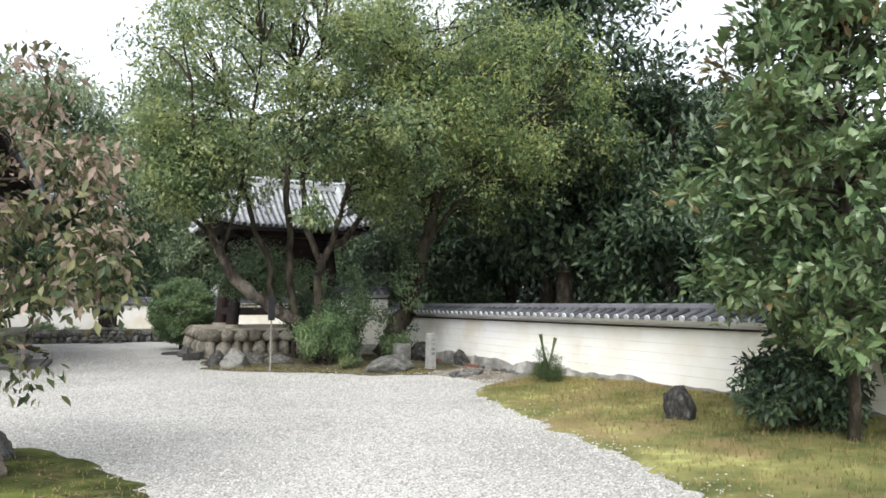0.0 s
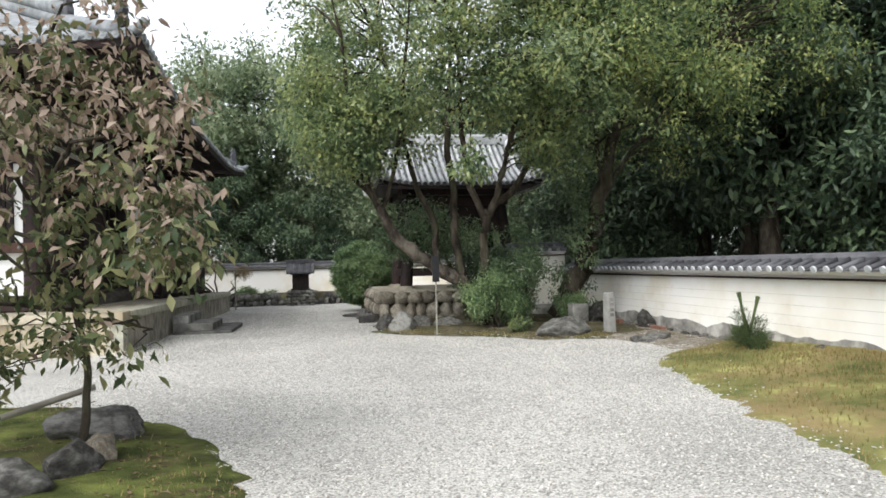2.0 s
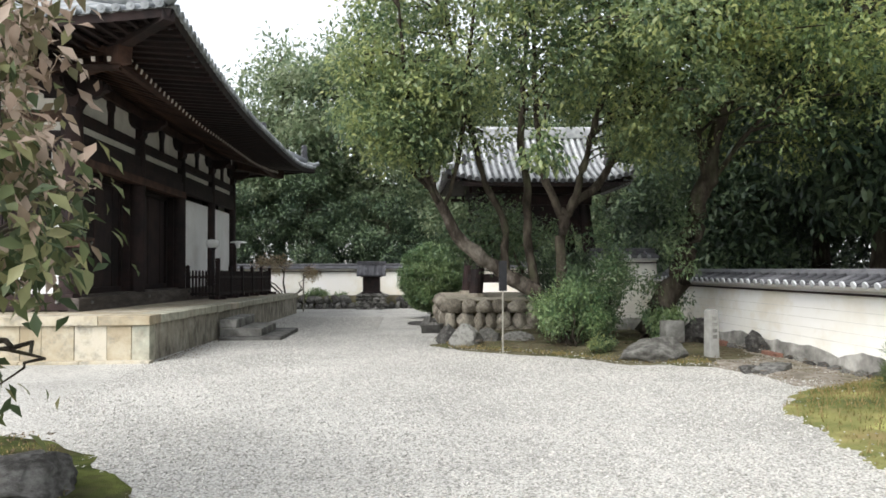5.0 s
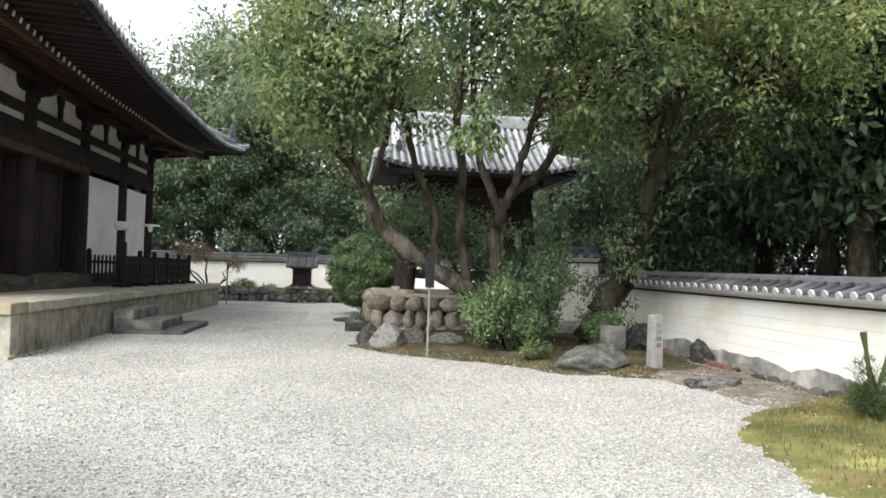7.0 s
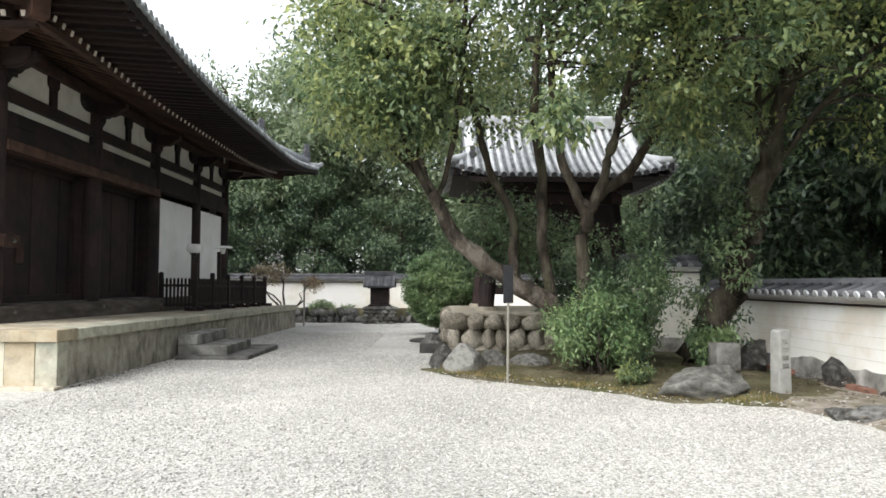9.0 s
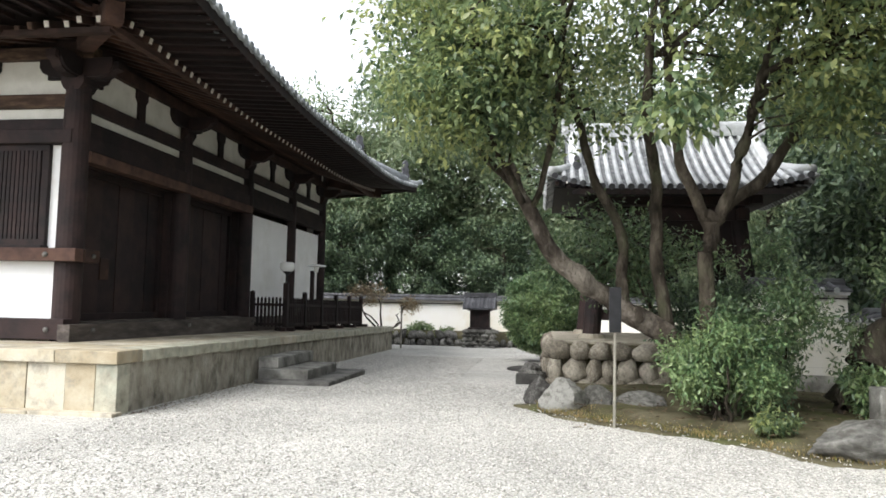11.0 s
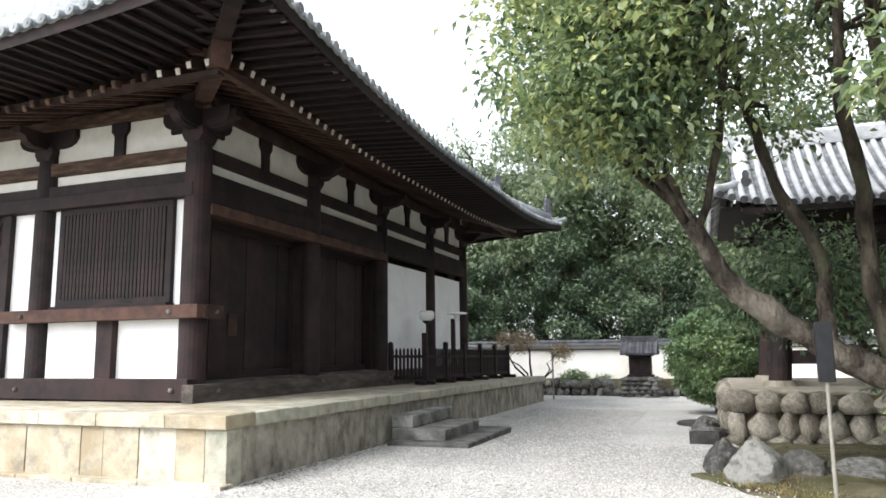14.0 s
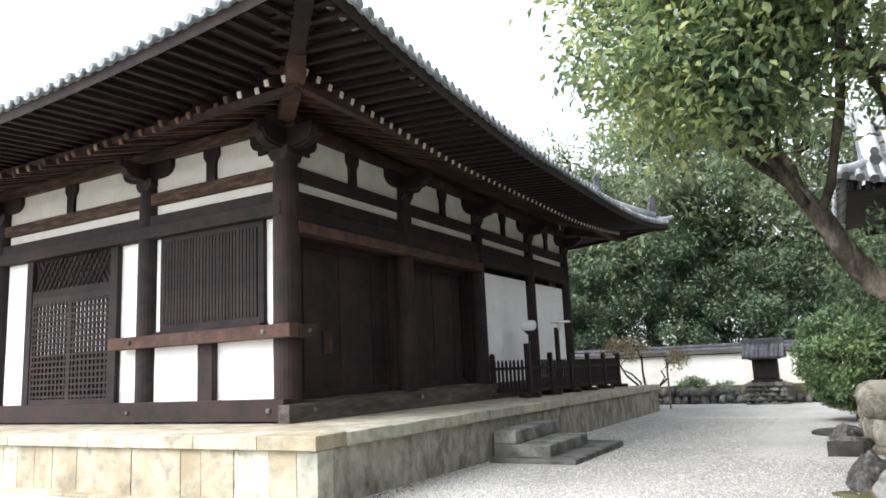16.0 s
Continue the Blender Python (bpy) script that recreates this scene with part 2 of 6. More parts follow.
LEAFORANGE = material("orange-tan leaf", [(0.27, 0.18, 0.10), (0.40, 0.31, 0.20), (0.48, 0.43, 0.31)], 2, 0.7, 0, island=0.7, translucent=0.4, spec=0.1)
LEAFOLIVE = material("olive green leaf", [(0.050, 0.072, 0.032), (0.115, 0.135, 0.058), (0.22, 0.215, 0.105)], 0.8, 0.5, 0, island=0.6, objects=0.12, translucent=0.35, spec=0.25)
LEAFMAG = material("glossy magnolia leaf", [(0.024, 0.048, 0.021), (0.075, 0.128, 0.052), (0.125, 0.185, 0.078), (0.14, 0.19, 0.085), (0.16, 0.20, 0.09), (0.21, 0.13, 0.055)], 0.9, 0.28, 0, island=0.26, objects=0.10, translucent=0.15, spec=0.5)
PINE = material("pine needle", [(0.035, 0.060, 0.020), (0.085, 0.115, 0.040)], 2, 0.6, 0, island=0.5, translucent=0.15)
GRASS = material("dry grass blade", [(0.13, 0.135, 0.04), (0.24, 0.205, 0.085), (0.36, 0.26, 0.13)], 0.7, 0.8, 0, island=0.6, translucent=0.3, spec=0.1)
IRON = material("black painted iron", [(0.010, 0.010, 0.011), (0.022, 0.022, 0.024)], 10, 0.5, 0.1, metal=0.3)
GLOBE = material("milky lamp glass", [(0.72, 0.72, 0.70), (0.80, 0.80, 0.78)], 5, 0.25, 0, spec=0.5)
BAMBOO = material("weathered bamboo pole", [(0.15, 0.14, 0.115), (0.26, 0.245, 0.205)], 6, 0.7, 0.15)
BRICK = material("old red brick", [(0.15, 0.075, 0.055), (0.24, 0.125, 0.09)], 6, 0.9, 0.4)
PAPER = material("pale paper behind lattice", [(0.76, 0.755, 0.73), (0.84, 0.835, 0.81)], 3, 0.9, 0, spec=0.1)
LITTER = material("fallen dry leaf", [(0.06, 0.042, 0.026), (0.17, 0.125, 0.08)], 2, 0.8, 0, island=0.8, spec=0.1)

# ---- building helpers ----
class Shape:
    """Collects vertices and faces of one mesh."""

    def __init__(self):
        self.v, self.f = [], []

    def add(self, vs, fs):
        k = len(self.v)
        self.v += [tuple(p) for p in vs]
        self.f += [tuple(i + k for i in q) for q in fs]
        return self

    def box(self, x0, x1, y0, y1, z0, z1, m=None):
        vs = [Vector((x, y, z)) for z in (z0, z1) for y in (y0, y1) for x in (x0, x1)]
        if m is not None:
            vs = [m @ p for p in vs]
        return self.add(vs, [(0, 2, 3, 1), (4, 5, 7, 6), (0, 1, 5, 4), (2, 6, 7, 3), (0, 4, 6, 2), (1, 3, 7, 5)])

    def beam(self, a, b, w, h, up=(0, 0, 1)):
        """A squared timber from a to b, w wide and h high."""
        a, b = Vector(a), Vector(b)
        d = (b - a).normalized()
        s = d.cross(Vector(up)).normalized() * (w / 2)
        u = s.cross(d).normalized() * (h / 2)
        vs = [p + i * s + j * u for p in (a, b) for i, j in ((-1, -1), (1, -1), (1, 1), (-1, 1))]
        return self.add(vs, [(3, 2, 1, 0), (4, 5, 6, 7), (0, 1, 5, 4), (1, 2, 6, 5), (2, 3, 7, 6), (3, 0, 4, 7)])

    def tube(self, pts, radii, n=8, caps=True):
        pts = [Vector(p) for p in pts]
        vs, fs = [], []
        for i, p in enumerate(pts):
            d = (pts[min(i + 1, len(pts) - 1)] - pts[max(i - 1, 0)]).normalized()
            s = d.cross(Vector((0.13, 0.21, 1)) if abs(d.z) < 0.95 else Vector((1, 0.1, 0))).normalized()
            u = s.cross(d)
            for k in range(n):
                a = 2 * math.pi * k / n
                vs.append(p + radii[i] * (math.cos(a) * s + math.sin(a) * u))
        for i in range(len(pts) - 1):
            for k in range(n):
                fs.append((i * n + k, i * n + (k + 1) % n, (i + 1) * n + (k + 1) % n, (i + 1) * n + k))
        if caps:
            fs += [tuple(range(n))[::-1], tuple((len(pts) - 1) * n + k for k in range(n))]
        return self.add(vs, fs)

    def prism(self, outline, depth, m):
        """An outline in its own x and z, pushed along y by depth, then placed by m."""
        n = len(outline)
        vs = [m @ Vector((x, y, z)) for y in (-depth / 2, depth / 2) for x, z in outline]
        fs = [tuple(range(n)), tuple(range(2 * n - 1, n - 1, -1))]
        fs += [(i, i + n, (i + 1) % n + n, (i + 1) % n) for i in range(n)]
        return self.add(vs, fs)

    def grid(self, rows):
        n = len(rows[0])
        fs = [(i * n + j, i * n + j + 1, (i + 1) * n + j + 1, (i + 1) * n + j) for i in range(len(rows) - 1) for j in range(n - 1)]
        return self.add([p for r in rows for p in r], fs)

    def mesh(self, name, mat, smooth=False):
        me = bpy.data.meshes.new(name)
        me.from_pydata(self.v, [], self.f)
        me.materials.append(mat)
        if smooth:
            me.polygons.foreach_set("use_smooth", [True] * len(me.polygons))
        me.update()
        return me


def part(name, shape, mat, parent=None, label="", bevel=0.0, smooth=False):
    ob = new(name, shape.mesh(name, mat, smooth))
    ob.parent = parent
    if bevel:
        mod = ob.modifiers.new("worn edge", "BEVEL")
        mod.width, mod.segments, mod.limit_method = bevel, 2, "ANGLE"
    return tagged(ob, label)


def piece(name, me, parent, m):
    ob = new(name, me)
    ob.parent = parent
    ob.matrix_basis = m
    return ob


def thing(name, at, label, category, group="", kind=""):
    ob = new(name)
    ob.empty_display_size = 0.2
    ob.location = at
    return tagged(ob, label, category, group, kind)


def settle(root):
    """Parts built in world places keep them under a root that stands elsewhere."""
    inv = Matrix.Translation(root.location).inverted()
    for o in root.children:
        o.matrix_parent_inverse = inv
    return root


def clamp(v, a, b):
    return max(a, min(b, v))


def ground_z(y):
    return -0.0125 * clamp(y - 16, 0, 21)


def smooth_step(v):
    v = clamp(v, 0, 1)
    return v * v * (3 - 2 * v)


def rough(p, scale, amount):
    return noise.noise(Vector(p) * scale) * amount


ROCKS = {}


def rock_mesh(seed, mat):
    if (seed, mat.name) in ROCKS:
        return ROCKS[seed, mat.name]
    bm = bmesh.new()
    bmesh.ops.create_icosphere(bm, subdivisions=4 if seed < 20 else 3, radius=1)
    off = Vector((seed * 7.3, seed * 3.1, seed * 1.7))
    cuts, at = (3, 0.86) if seed >= 50 else (8, 0.66)
    for v in bm.verts:
        p = v.co.copy()
        k = 1 + (0.16 if seed >= 50 else 0.32) * noise.noise(p * 1.1 + off) + 0.14 * noise.noise(p * 2.6 + off) + 0.05 * noise.noise(p * 6 + off)
        q = p * k * 1.12
        for d in range(cuts):
            r = random.Random(seed * 11 + d)
            nrm = Vector((r.uniform(-1, 1), r.uniform(-1, 1), r.uniform(-0.2, 1))).normalized()
            over = q.dot(nrm) - at
            if over > 0:
                q -= nrm * over * 0.94
        q += p * ((0.10 if seed < 20 else 0.045) * noise.noise(p * 4.5 + off) + (0.05 * noise.noise(p * 11 + off) if seed < 20 else 0))
        q.z = max(q.z, -0.75)
        v.co = q
    me = bpy.data.meshes.new("rock")
    bm.to_mesh(me)
    bm.free()
    me.materials.append(mat)
    me.polygons.foreach_set("use_smooth", [True] * len(me.polygons))
    ROCKS[seed, mat.name] = me
    return me


def rock(x, y, z, sx, sy, sz, turn, seed, label, mat=None, name="rock", parent=None, group=""):
    """A boulder whose foot is sunk a little below z."""
    ob = new(name, rock_mesh(seed, mat or ROCK))
    ob.parent = parent
    ob.matrix_basis = Matrix.LocRotScale((x, y, z + 0.70 * sz), Euler((0, 0, radians(turn))), (sx, sy, sz))
    if parent is None:
        tagged(ob, label, "rock", group)
    return ob


def leaf_shape(n, centres, spread, size, rng, droop=0.25, outward=0.6, slim=0.36, middle=None, flat=0.7, plain=False, spray=0, tuft=0.10):
    """n leaves of two folded faces each, strewn round clump centres, in sprays of some leaves each. Returns vertices and faces."""
    c = np.asarray(centres, float)
    total = n
    if spray:
        n = total // spray
    pick = rng.integers(0, len(c), n)
    off = rng.normal(size=(n, 3))
    off /= np.linalg.norm(off, axis=1)[:, None]
    off *= (rng.random(n) ** 0.42)[:, None]
    off[:, 2] *= flat
    sp = np.asarray(spread, float)
    sp = sp[pick] if sp.ndim else np.full(n, float(sp))
    base = c[pick] + off * sp[:, None]
    mid = c.mean(axis=0) if middle is None else np.asarray(middle, float)
    out = base - mid
    out /= np.linalg.norm(out, axis=1)[:, None] + 1e-6
    d = outward * (0.5 * out + 0.5 * off) + rng.normal(size=(n, 3)) * 0.55
    if spray:
        base, d, out = (np.repeat(a, spray, axis=0) for a in (base, d, out))
        n = len(base)
        d = d * 0.8 + rng.normal(size=(n, 3)) * 0.5
        base = base + rng.normal(size=(n, 3)) * tuft
    d[:, 2] -= droop
    d /= np.linalg.norm(d, axis=1)[:, None]
    up = rng.normal(size=(n, 3)) * 0.45 + np.array((0, 0, 0.9)) + out * 0.35
    side = np.cross(d, up)
    side /= np.linalg.norm(side, axis=1)[:, None] + 1e-6
    nor = np.cross(side, d)
    s = size * rng.uniform(0.65, 1.25, n)[:, None]
    w = s * slim
    if plain:
        v = np.stack([base, base + d * s * 0.5 + side * w * 0.5, base + d * s - nor * s * 0.1, base + d * s * 0.5 - side * w * 0.5], axis=1)
        k = (np.arange(n) * 4)[:, None]
        return v.reshape(-1, 3), np.concatenate([k + np.array([[0, 1, 2]]), k + np.array([[0, 2, 3]])])
    v = np.empty((n, 5, 3))
    v[:, 0] = base
    v[:, 1] = base + d * s * 0.50 + side * w * 0.5 + nor * w * 0.18
    v[:, 2] = base + d * s - nor * s * 0.10
    v[:, 3] = base + d * s * 0.50 - side * w * 0.5 + nor * w * 0.18
    v[:, 4] = base + d * s * 0.52
    k = (np.arange(n) * 5)[:, None]
    f = np.concatenate([k + np.array([[0, 1, 4]]), k + np.array([[1, 2, 4]]), k + np.array([[0, 4, 3]]), k + np.array([[4, 2, 3]])])
    return v.reshape(-1, 3), f


def fast_mesh(name, v, f, mat):
    me = bpy.data.meshes.new(name)
    me.vertices.add(len(v))
    me.vertices.foreach_set("co", np.asarray(v, np.float32).ravel())
    me.loops.add(f.size)
    me.loops.foreach_set("vertex_index", f.astype(np.int32).ravel())
    me.polygons.add(len(f))
    k = f.shape[1]
    me.polygons.foreach_set("loop_start", np.arange(0, f.size, k, dtype=np.int32))
    me.polygons.foreach_set("loop_total", np.full(len(f), k, np.int32))
    me.materials.append(mat)
    me.update(calc_edges=True)
    me.validate()
    return me


def crown(name, parent, mat, n, centres, spread, size, seed, label="", **kw):
    v, f = leaf_shape(n, centres, spread, size, np.random.default_rng(seed), **kw)
    ob = new(name, fast_mesh(name, v, f, mat))
    ob.parent = parent
    return tagged(ob, label, kind="stuff")


def clumps(n, middle, radii, seed, inner=0.55, low=-1.0, bumpy=0.25):
    """Clump centres through the outer part of an uneven ellipsoid."""
    rng = random.Random(seed)
    res = []
    while len(res) < n:
        d = Vector((rng.gauss(0, 1), rng.gauss(0, 1), rng.gauss(0, 1))).normalized()
        if d.z < low:
            continue
        k = (inner + (1 - inner) * rng.random() ** 0.6) * (1 + bumpy * noise.noise(d * 2.1 + Vector((seed, 0, 0))))
        res.append((middle[0] + d.x * radii[0] * k, middle[1] + d.y * radii[1] * k, middle[2] + d.z * radii[2] * k))
    return res


def bend(a, b, sag, rng, n=5, wobble=0.08):
    """A crooked line from a to b."""
    a, b = Vector(a), Vector(b)
    ln = (b - a).length
    pts = []
    for i in range(n + 1):
        u = i / n
        p = a.lerp(b, u)
        k = math.sin(math.pi * u) * ln
        p += Vector((rng.uniform(-1, 1) * wobble * k, rng.uniform(-1, 1) * wobble * k, sag * k + rng.uniform(-1, 1) * wobble * 0.5 * k))
        pts.append(p)
    return pts


def taper(a, b, n):
    return [a + (b - a) * i / (n - 1) for i in range(n)]

# ---- ground, moss beds, garden walls ----
g = Shape()
ys = [-400, -30, 0, 16, 37, 60, 400]
xs = [-400, -30, 0, 30, 400]
g.grid([[(x, y, ground_z(y)) for x in xs] for y in ys])
tagged(part("ground", g, GRAVEL), "flat court of pale grey-white gravel chips", "gravel", kind="structure")


def edge_x(y):
    """The gravel's edge along the mossy strip before the long wall."""
    pts = ((-8, 3.9), (2, 4.3), (4.57, 4.6), (5.96, 5.04), (7.2, 5.24), (8.4, 5.48), (10.0, 5.82), (11.0, 6.06), (11.9, 6.9), (12.5, 8.35))
    for (a, xa), (b, xb) in zip(pts, pts[1:]):
        if y <= b:
            return xa + (xb - xa) * (y - a) / (b - a)
    return pts[-1][1]


def foot_z(y):
    """How high the earth lies against the long wall."""
    return 0.10 + 0.15 * smooth_step((13 - y) / 5.5)


def strip_z(x, y):
    u = clamp((x - edge_x(y)) / max(8.45 - edge_x(y), 0.05), 0, 1)
    return 0.012 + foot_z(y) * u ** 0.9 + rough((x, y, 0), 0.9, 0.05) * min(1, u * 5) + rough((x, y, 3), 4, 0.012)


s = Shape()
rows = []
for i in range(320):
    y = -8 + 20.4 * i / 319
    e = edge_x(y) + rough((0, y, 0), 2.2, 0.24) + rough((0, y, 5), 7, 0.14) + rough((0, y, 8), 19, 0.12)
    rows.append([(e + (8.45 - e) * j / 30, y, strip_z(e + (8.45 - e) * j / 30, y) if j else -0.02) for j in range(31)])
s.grid(rows)
tagged(part("moss_bed", s, MOSS, smooth=True), "yellow-green moss and dry grass strip along the white wall", "moss", kind="structure")


def bed(name, outline, height, mat, label, category, step=0.16):
    """A low earth bed inside an outline, higher towards its middle, with a ragged edge."""
    n = len(outline)
    cx = sum(p[0] for p in outline) / n
    cy = sum(p[1] for p in outline) / n
    ring = []
    for i in range(n):
        (x0, y0), (x1, y1) = outline[i], outline[(i + 1) % n]
        k = max(2, int(math.hypot(x1 - x0, y1 - y0) / step))
        ring += [(x0 + (x1 - x0) * j / k, y0 + (y1 - y0) * j / k) for j in range(k)]
    rows = []
    for j in range(15):
        u = (j / 14) ** 1.5
        r = []
        for x, y in ring + ring[:1]:
            w = 1 + (rough((x, y, 0), 1.7, 0.07) + rough((x, y, 9), 6, 0.045)) * (1 - u)
            px, py = cx + (x - cx) * (1 - u) * w, cy + (y - cy) * (1 - u) * w
            z = ground_z(py) - 0.03 + (0.045 + height * smooth_step(u * 2.2) + rough((px, py, 0), 1.3, 0.04) + rough((px, py, 2), 5, 0.015)) * min(1, j)
            r.append((px, py, z))
        rows.append(r)
    q = Shape().grid(rows)
    return tagged(part(name, q, mat, smooth=True), label, category, kind="structure")


bed("moss_bed", [(0.92, 5.9), (0.72, 7.1), (0.42, 7.8), (0.0, 8.65), (-0.5, 9.4), (-1.0, 9.75), (-2.1, 10.6), (-4.5, 11.2), (-7, 9), (-7, 5), (-3, 4.2), (-0.6, 4.3), (0.5, 5.0)],
    0.07, MOSSDARK, "mossy bed with fallen leaves round a small tree", "moss")
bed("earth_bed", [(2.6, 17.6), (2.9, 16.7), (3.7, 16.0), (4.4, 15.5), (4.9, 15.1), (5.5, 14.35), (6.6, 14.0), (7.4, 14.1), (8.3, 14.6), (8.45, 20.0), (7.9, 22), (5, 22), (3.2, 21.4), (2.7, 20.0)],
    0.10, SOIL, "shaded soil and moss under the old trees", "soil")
bed("earth_bed", [(6.75, 13.75), (7.0, 13.0), (6.95, 12.2), (7.4, 11.8), (8.46, 11.9), (8.46, 14.0), (8.46, 16.5), (7.6, 16.2), (6.9, 15.2), (6.6, 14.4)], 0.02, EARTH, "bare sandy earth with litter by the wall", "soil")
bed("earth_bed", [(-2.6, 35.2), (8, 35.2), (20, 35.2), (20, 37.3), (8, 37.3), (-2.6, 37.3), (-14, 37.3), (-14, 35.2)], 0.55, SOIL, "raised earth bank behind a low rubble edging", "soil", 0.5)


def garden_wall(name, a, b, z0, z1, base, label, step=0.25, pieces=True):
    """A plastered earthen wall with a tiled coping, from a to b; z0 and z1: its foot at both ends."""
    a, b = Vector((*a, 0)), Vector((*b, 0))
    ln = (b - a).length
    d = (b - a).normalized()
    turn = Matrix(((d.x, -d.y, 0, a.x), (d.y, d.x, 0, a.y), (0, 0, 1, 0), (0, 0, 0, 1)))
    root = tagged(new(name), label, "wall", kind="structure")
    root.matrix_basis = turn
    top = base

    def run(nm, profile, mat, n, lab="", wob=0.0, ragged=0.0):
        rows = []
        for i in range(n + 1):
            u = i / n
            lo = z0 + (z1 - z0) * u
            rows.append([(ln * u, y + rough((ln * u, z, 0), 0.8, wob), z + (rough((ln * u, 7, 0), 1.3, ragged) + rough((ln * u, 3, 0), 4, ragged * 0.5) if z > 0 else 0) if z > 0 else lo + z) for y, z in profile])
        rows = [r + r[:1] for r in rows]
        q = Shape().grid(rows)
        k = len(profile) + 1
        q.f += [tuple(range(k - 1)), tuple(len(q.v) - k + i for i in range(k - 2, -1, -1))]
        return part(nm, q, mat, root, lab)

    n = max(4, int(ln / 0.4))
    run("plaster", [(0.0, -0.3), (0.0, 0.0001 - 0.0002), (0.055, top - 0.34), (0.055, top - 0.24), (0.45, top - 0.24), (0.45, -0.3)], WALLPLASTER, n, wob=0.004)
    for k in range(4):
        z = 0.40 + (top - 0.86) * k / 3.6
        f = 0.055 * z / (top - 0.34) - 0.007
        run("groove_line", [(f, z - 0.004), (f, z + 0.004), (0.09, z + 0.004), (0.09, z - 0.004)], PLASTERCREAM, 2)
    run("eave_board", [(-0.03, top - 0.315), (-0.03, top - 0.285), (0.5, top - 0.285), (0.5, top - 0.315)], WOOD, 2)
    run("cornice", [(-0.05, top - 0.24), (-0.09, top - 0.185), (0.54, top - 0.185), (0.50, top - 0.24)], PLASTER, 2)
    run("coping_slope", [(-0.20, top - 0.182), (-0.20, top - 0.155), (0.14, top - 0.05), (0.31, top - 0.05), (0.65, top - 0.155), (0.65, top - 0.182)], TILEDARK, n)
    run("ridge", [(0.13, top - 0.07), (0.13, top), (0.17, top + 0.05), (0.225, top + 0.075), (0.28, top + 0.05), (0.32, top), (0.32, top - 0.07)], TILEDARK, n)
    foot = run("foot_band", [(-0.022, -0.3), (-0.022, 0.0001 - 0.0002), (-0.004, 0.25), (0.03, 0.255), (0.03, -0.3)], WALLFOOT, n * 3, ragged=0.09)
    foot.name = "damp_foot"
    if pieces:
        roll = Shape()
        roll.tube([(0, -0.225, top - 0.15), (0, -0.05, top - 0.095), (0, 0.15, top - 0.03)], [0.045, 0.045, 0.045], 8)
        me = roll.mesh("coping_tile", TILEDARK, True)
        cap = Shape().tube([(0, -0.245, top - 0.158), (0, -0.22, top - 0.15)], [0.052, 0.052], 10)
        cm = cap.mesh("tile_end", TILE)
        for i in range(int(ln / step)):
            m = Matrix.Translation((step * (i + 0.5), 0, rough((i, 0, 0), 0.9, 0.008)))
            o = piece("coping_tile", me, root, m)
            piece("tile_end", cm, o, Matrix())
    return root


# inner faces look to the court: the long wall runs against y so that its inner side is first
garden_wall("wall_east", (8.42, 21.0), (8.42, -8.0), 0.02, 0.2, 1.42, "white plastered earthen wall with grey tile coping")
garden_wall("wall_north", (22.0, 37.4), (-30.0, 37.4), -0.2, -0.2, 1.72, "far white plastered wall with dark tile coping", 0.45, False)
garden_wall("wall_return", (6.7, 20.95), (8.36, 20.95), 0.1, 0.1, 1.95, "short cream plastered wall with dark tile coping behind the trees")
w = Shape().box(8.45, 22, 20.75, 21.0, -0.3, 1.1)
tagged(part("wall_yard", w, WALLPLASTER), "plain plastered wall closing the side yard", "wall", kind="structure")
w = Shape().box(-40, 8.9, -9.2, -8.8, -0.3, 2.2)
tagged(part("wall_south", w, WALLPLASTER), "plain plastered wall behind the court", "wall", kind="structure")

# ---- the main hall ----
COLX, COLY, R = -4.43, 17.38, 0.205
SIDE = [17.38, 20.70, 23.85, 27.00, 29.85]
FRONT = [-4.43, -7.48, -11.82, -16.25, -20.6, -23.7]
XL = FRONT[-1]
PX, PY0, PY1 = -2.19, 15.25, 31.55     # platform edge


def plat_z(y):
    return 0.772 - 0.0112 * clamp(y - 15.25, 0, 17)


platform = thing("stone_platform", (-10, 20, 0), "low stone podium of cream slabs with dark stained sides under the hall", "platform", kind="structure")
q = Shape()
x0 = -26.2
rows = []
for yy in (PY0 + 0.14, 17.2, 20, 24, 28, PY1 - 0.14):
    rows.append([(x0, yy, plat_z(yy) - 0.012), (PX - 0.14, yy, plat_z(yy) - 0.012)])
q.grid(rows)
part("platform_floor", q, CREAM, platform)
q = Shape().grid([[(PX - 0.05, yy, -0.4), (PX - 0.05, yy, plat_z(yy) - 0.15)] for yy in (PY0 + 0.33, 18, 21, 24, 28, PY1 - 0.06)])
part("platform_side", q, SIDESTONE, platform, "rough side face with dark drip stains")
q = Shape().box(x0, PX - 0.1, PY1 - 0.1, PY1 - 0.05, -0.5, 0.4)
part("platform_back", q, SIDESTONE, platform)
# cream cap slabs along the front edge, grey along the side
rng = random.Random(3)
x = PX
while x > x0:
    wd = rng.uniform(0.7, 1.25)
    part("cap_slab", Shape().box(x - wd + 0.006, x, PY0, PY0 + 0.55, 0.615, 0.772), CREAM, platform, bevel=0.012)
    x -= wd
y = PY0 + 0.556
while y < PY1 - 0.05:
    wd = min(rng.uniform(0.9, 1.5), PY1 - y)
    zz = plat_z(y + wd / 2)
    part("cap_slab", Shape().box(PX - 0.5, PX + rng.uniform(-0.006, 0.004), y + 0.006, y + wd, zz - 0.155, zz), CREAM if rng.random() < 0.3 else LICHEN, platform, bevel=0.014)
    y += wd
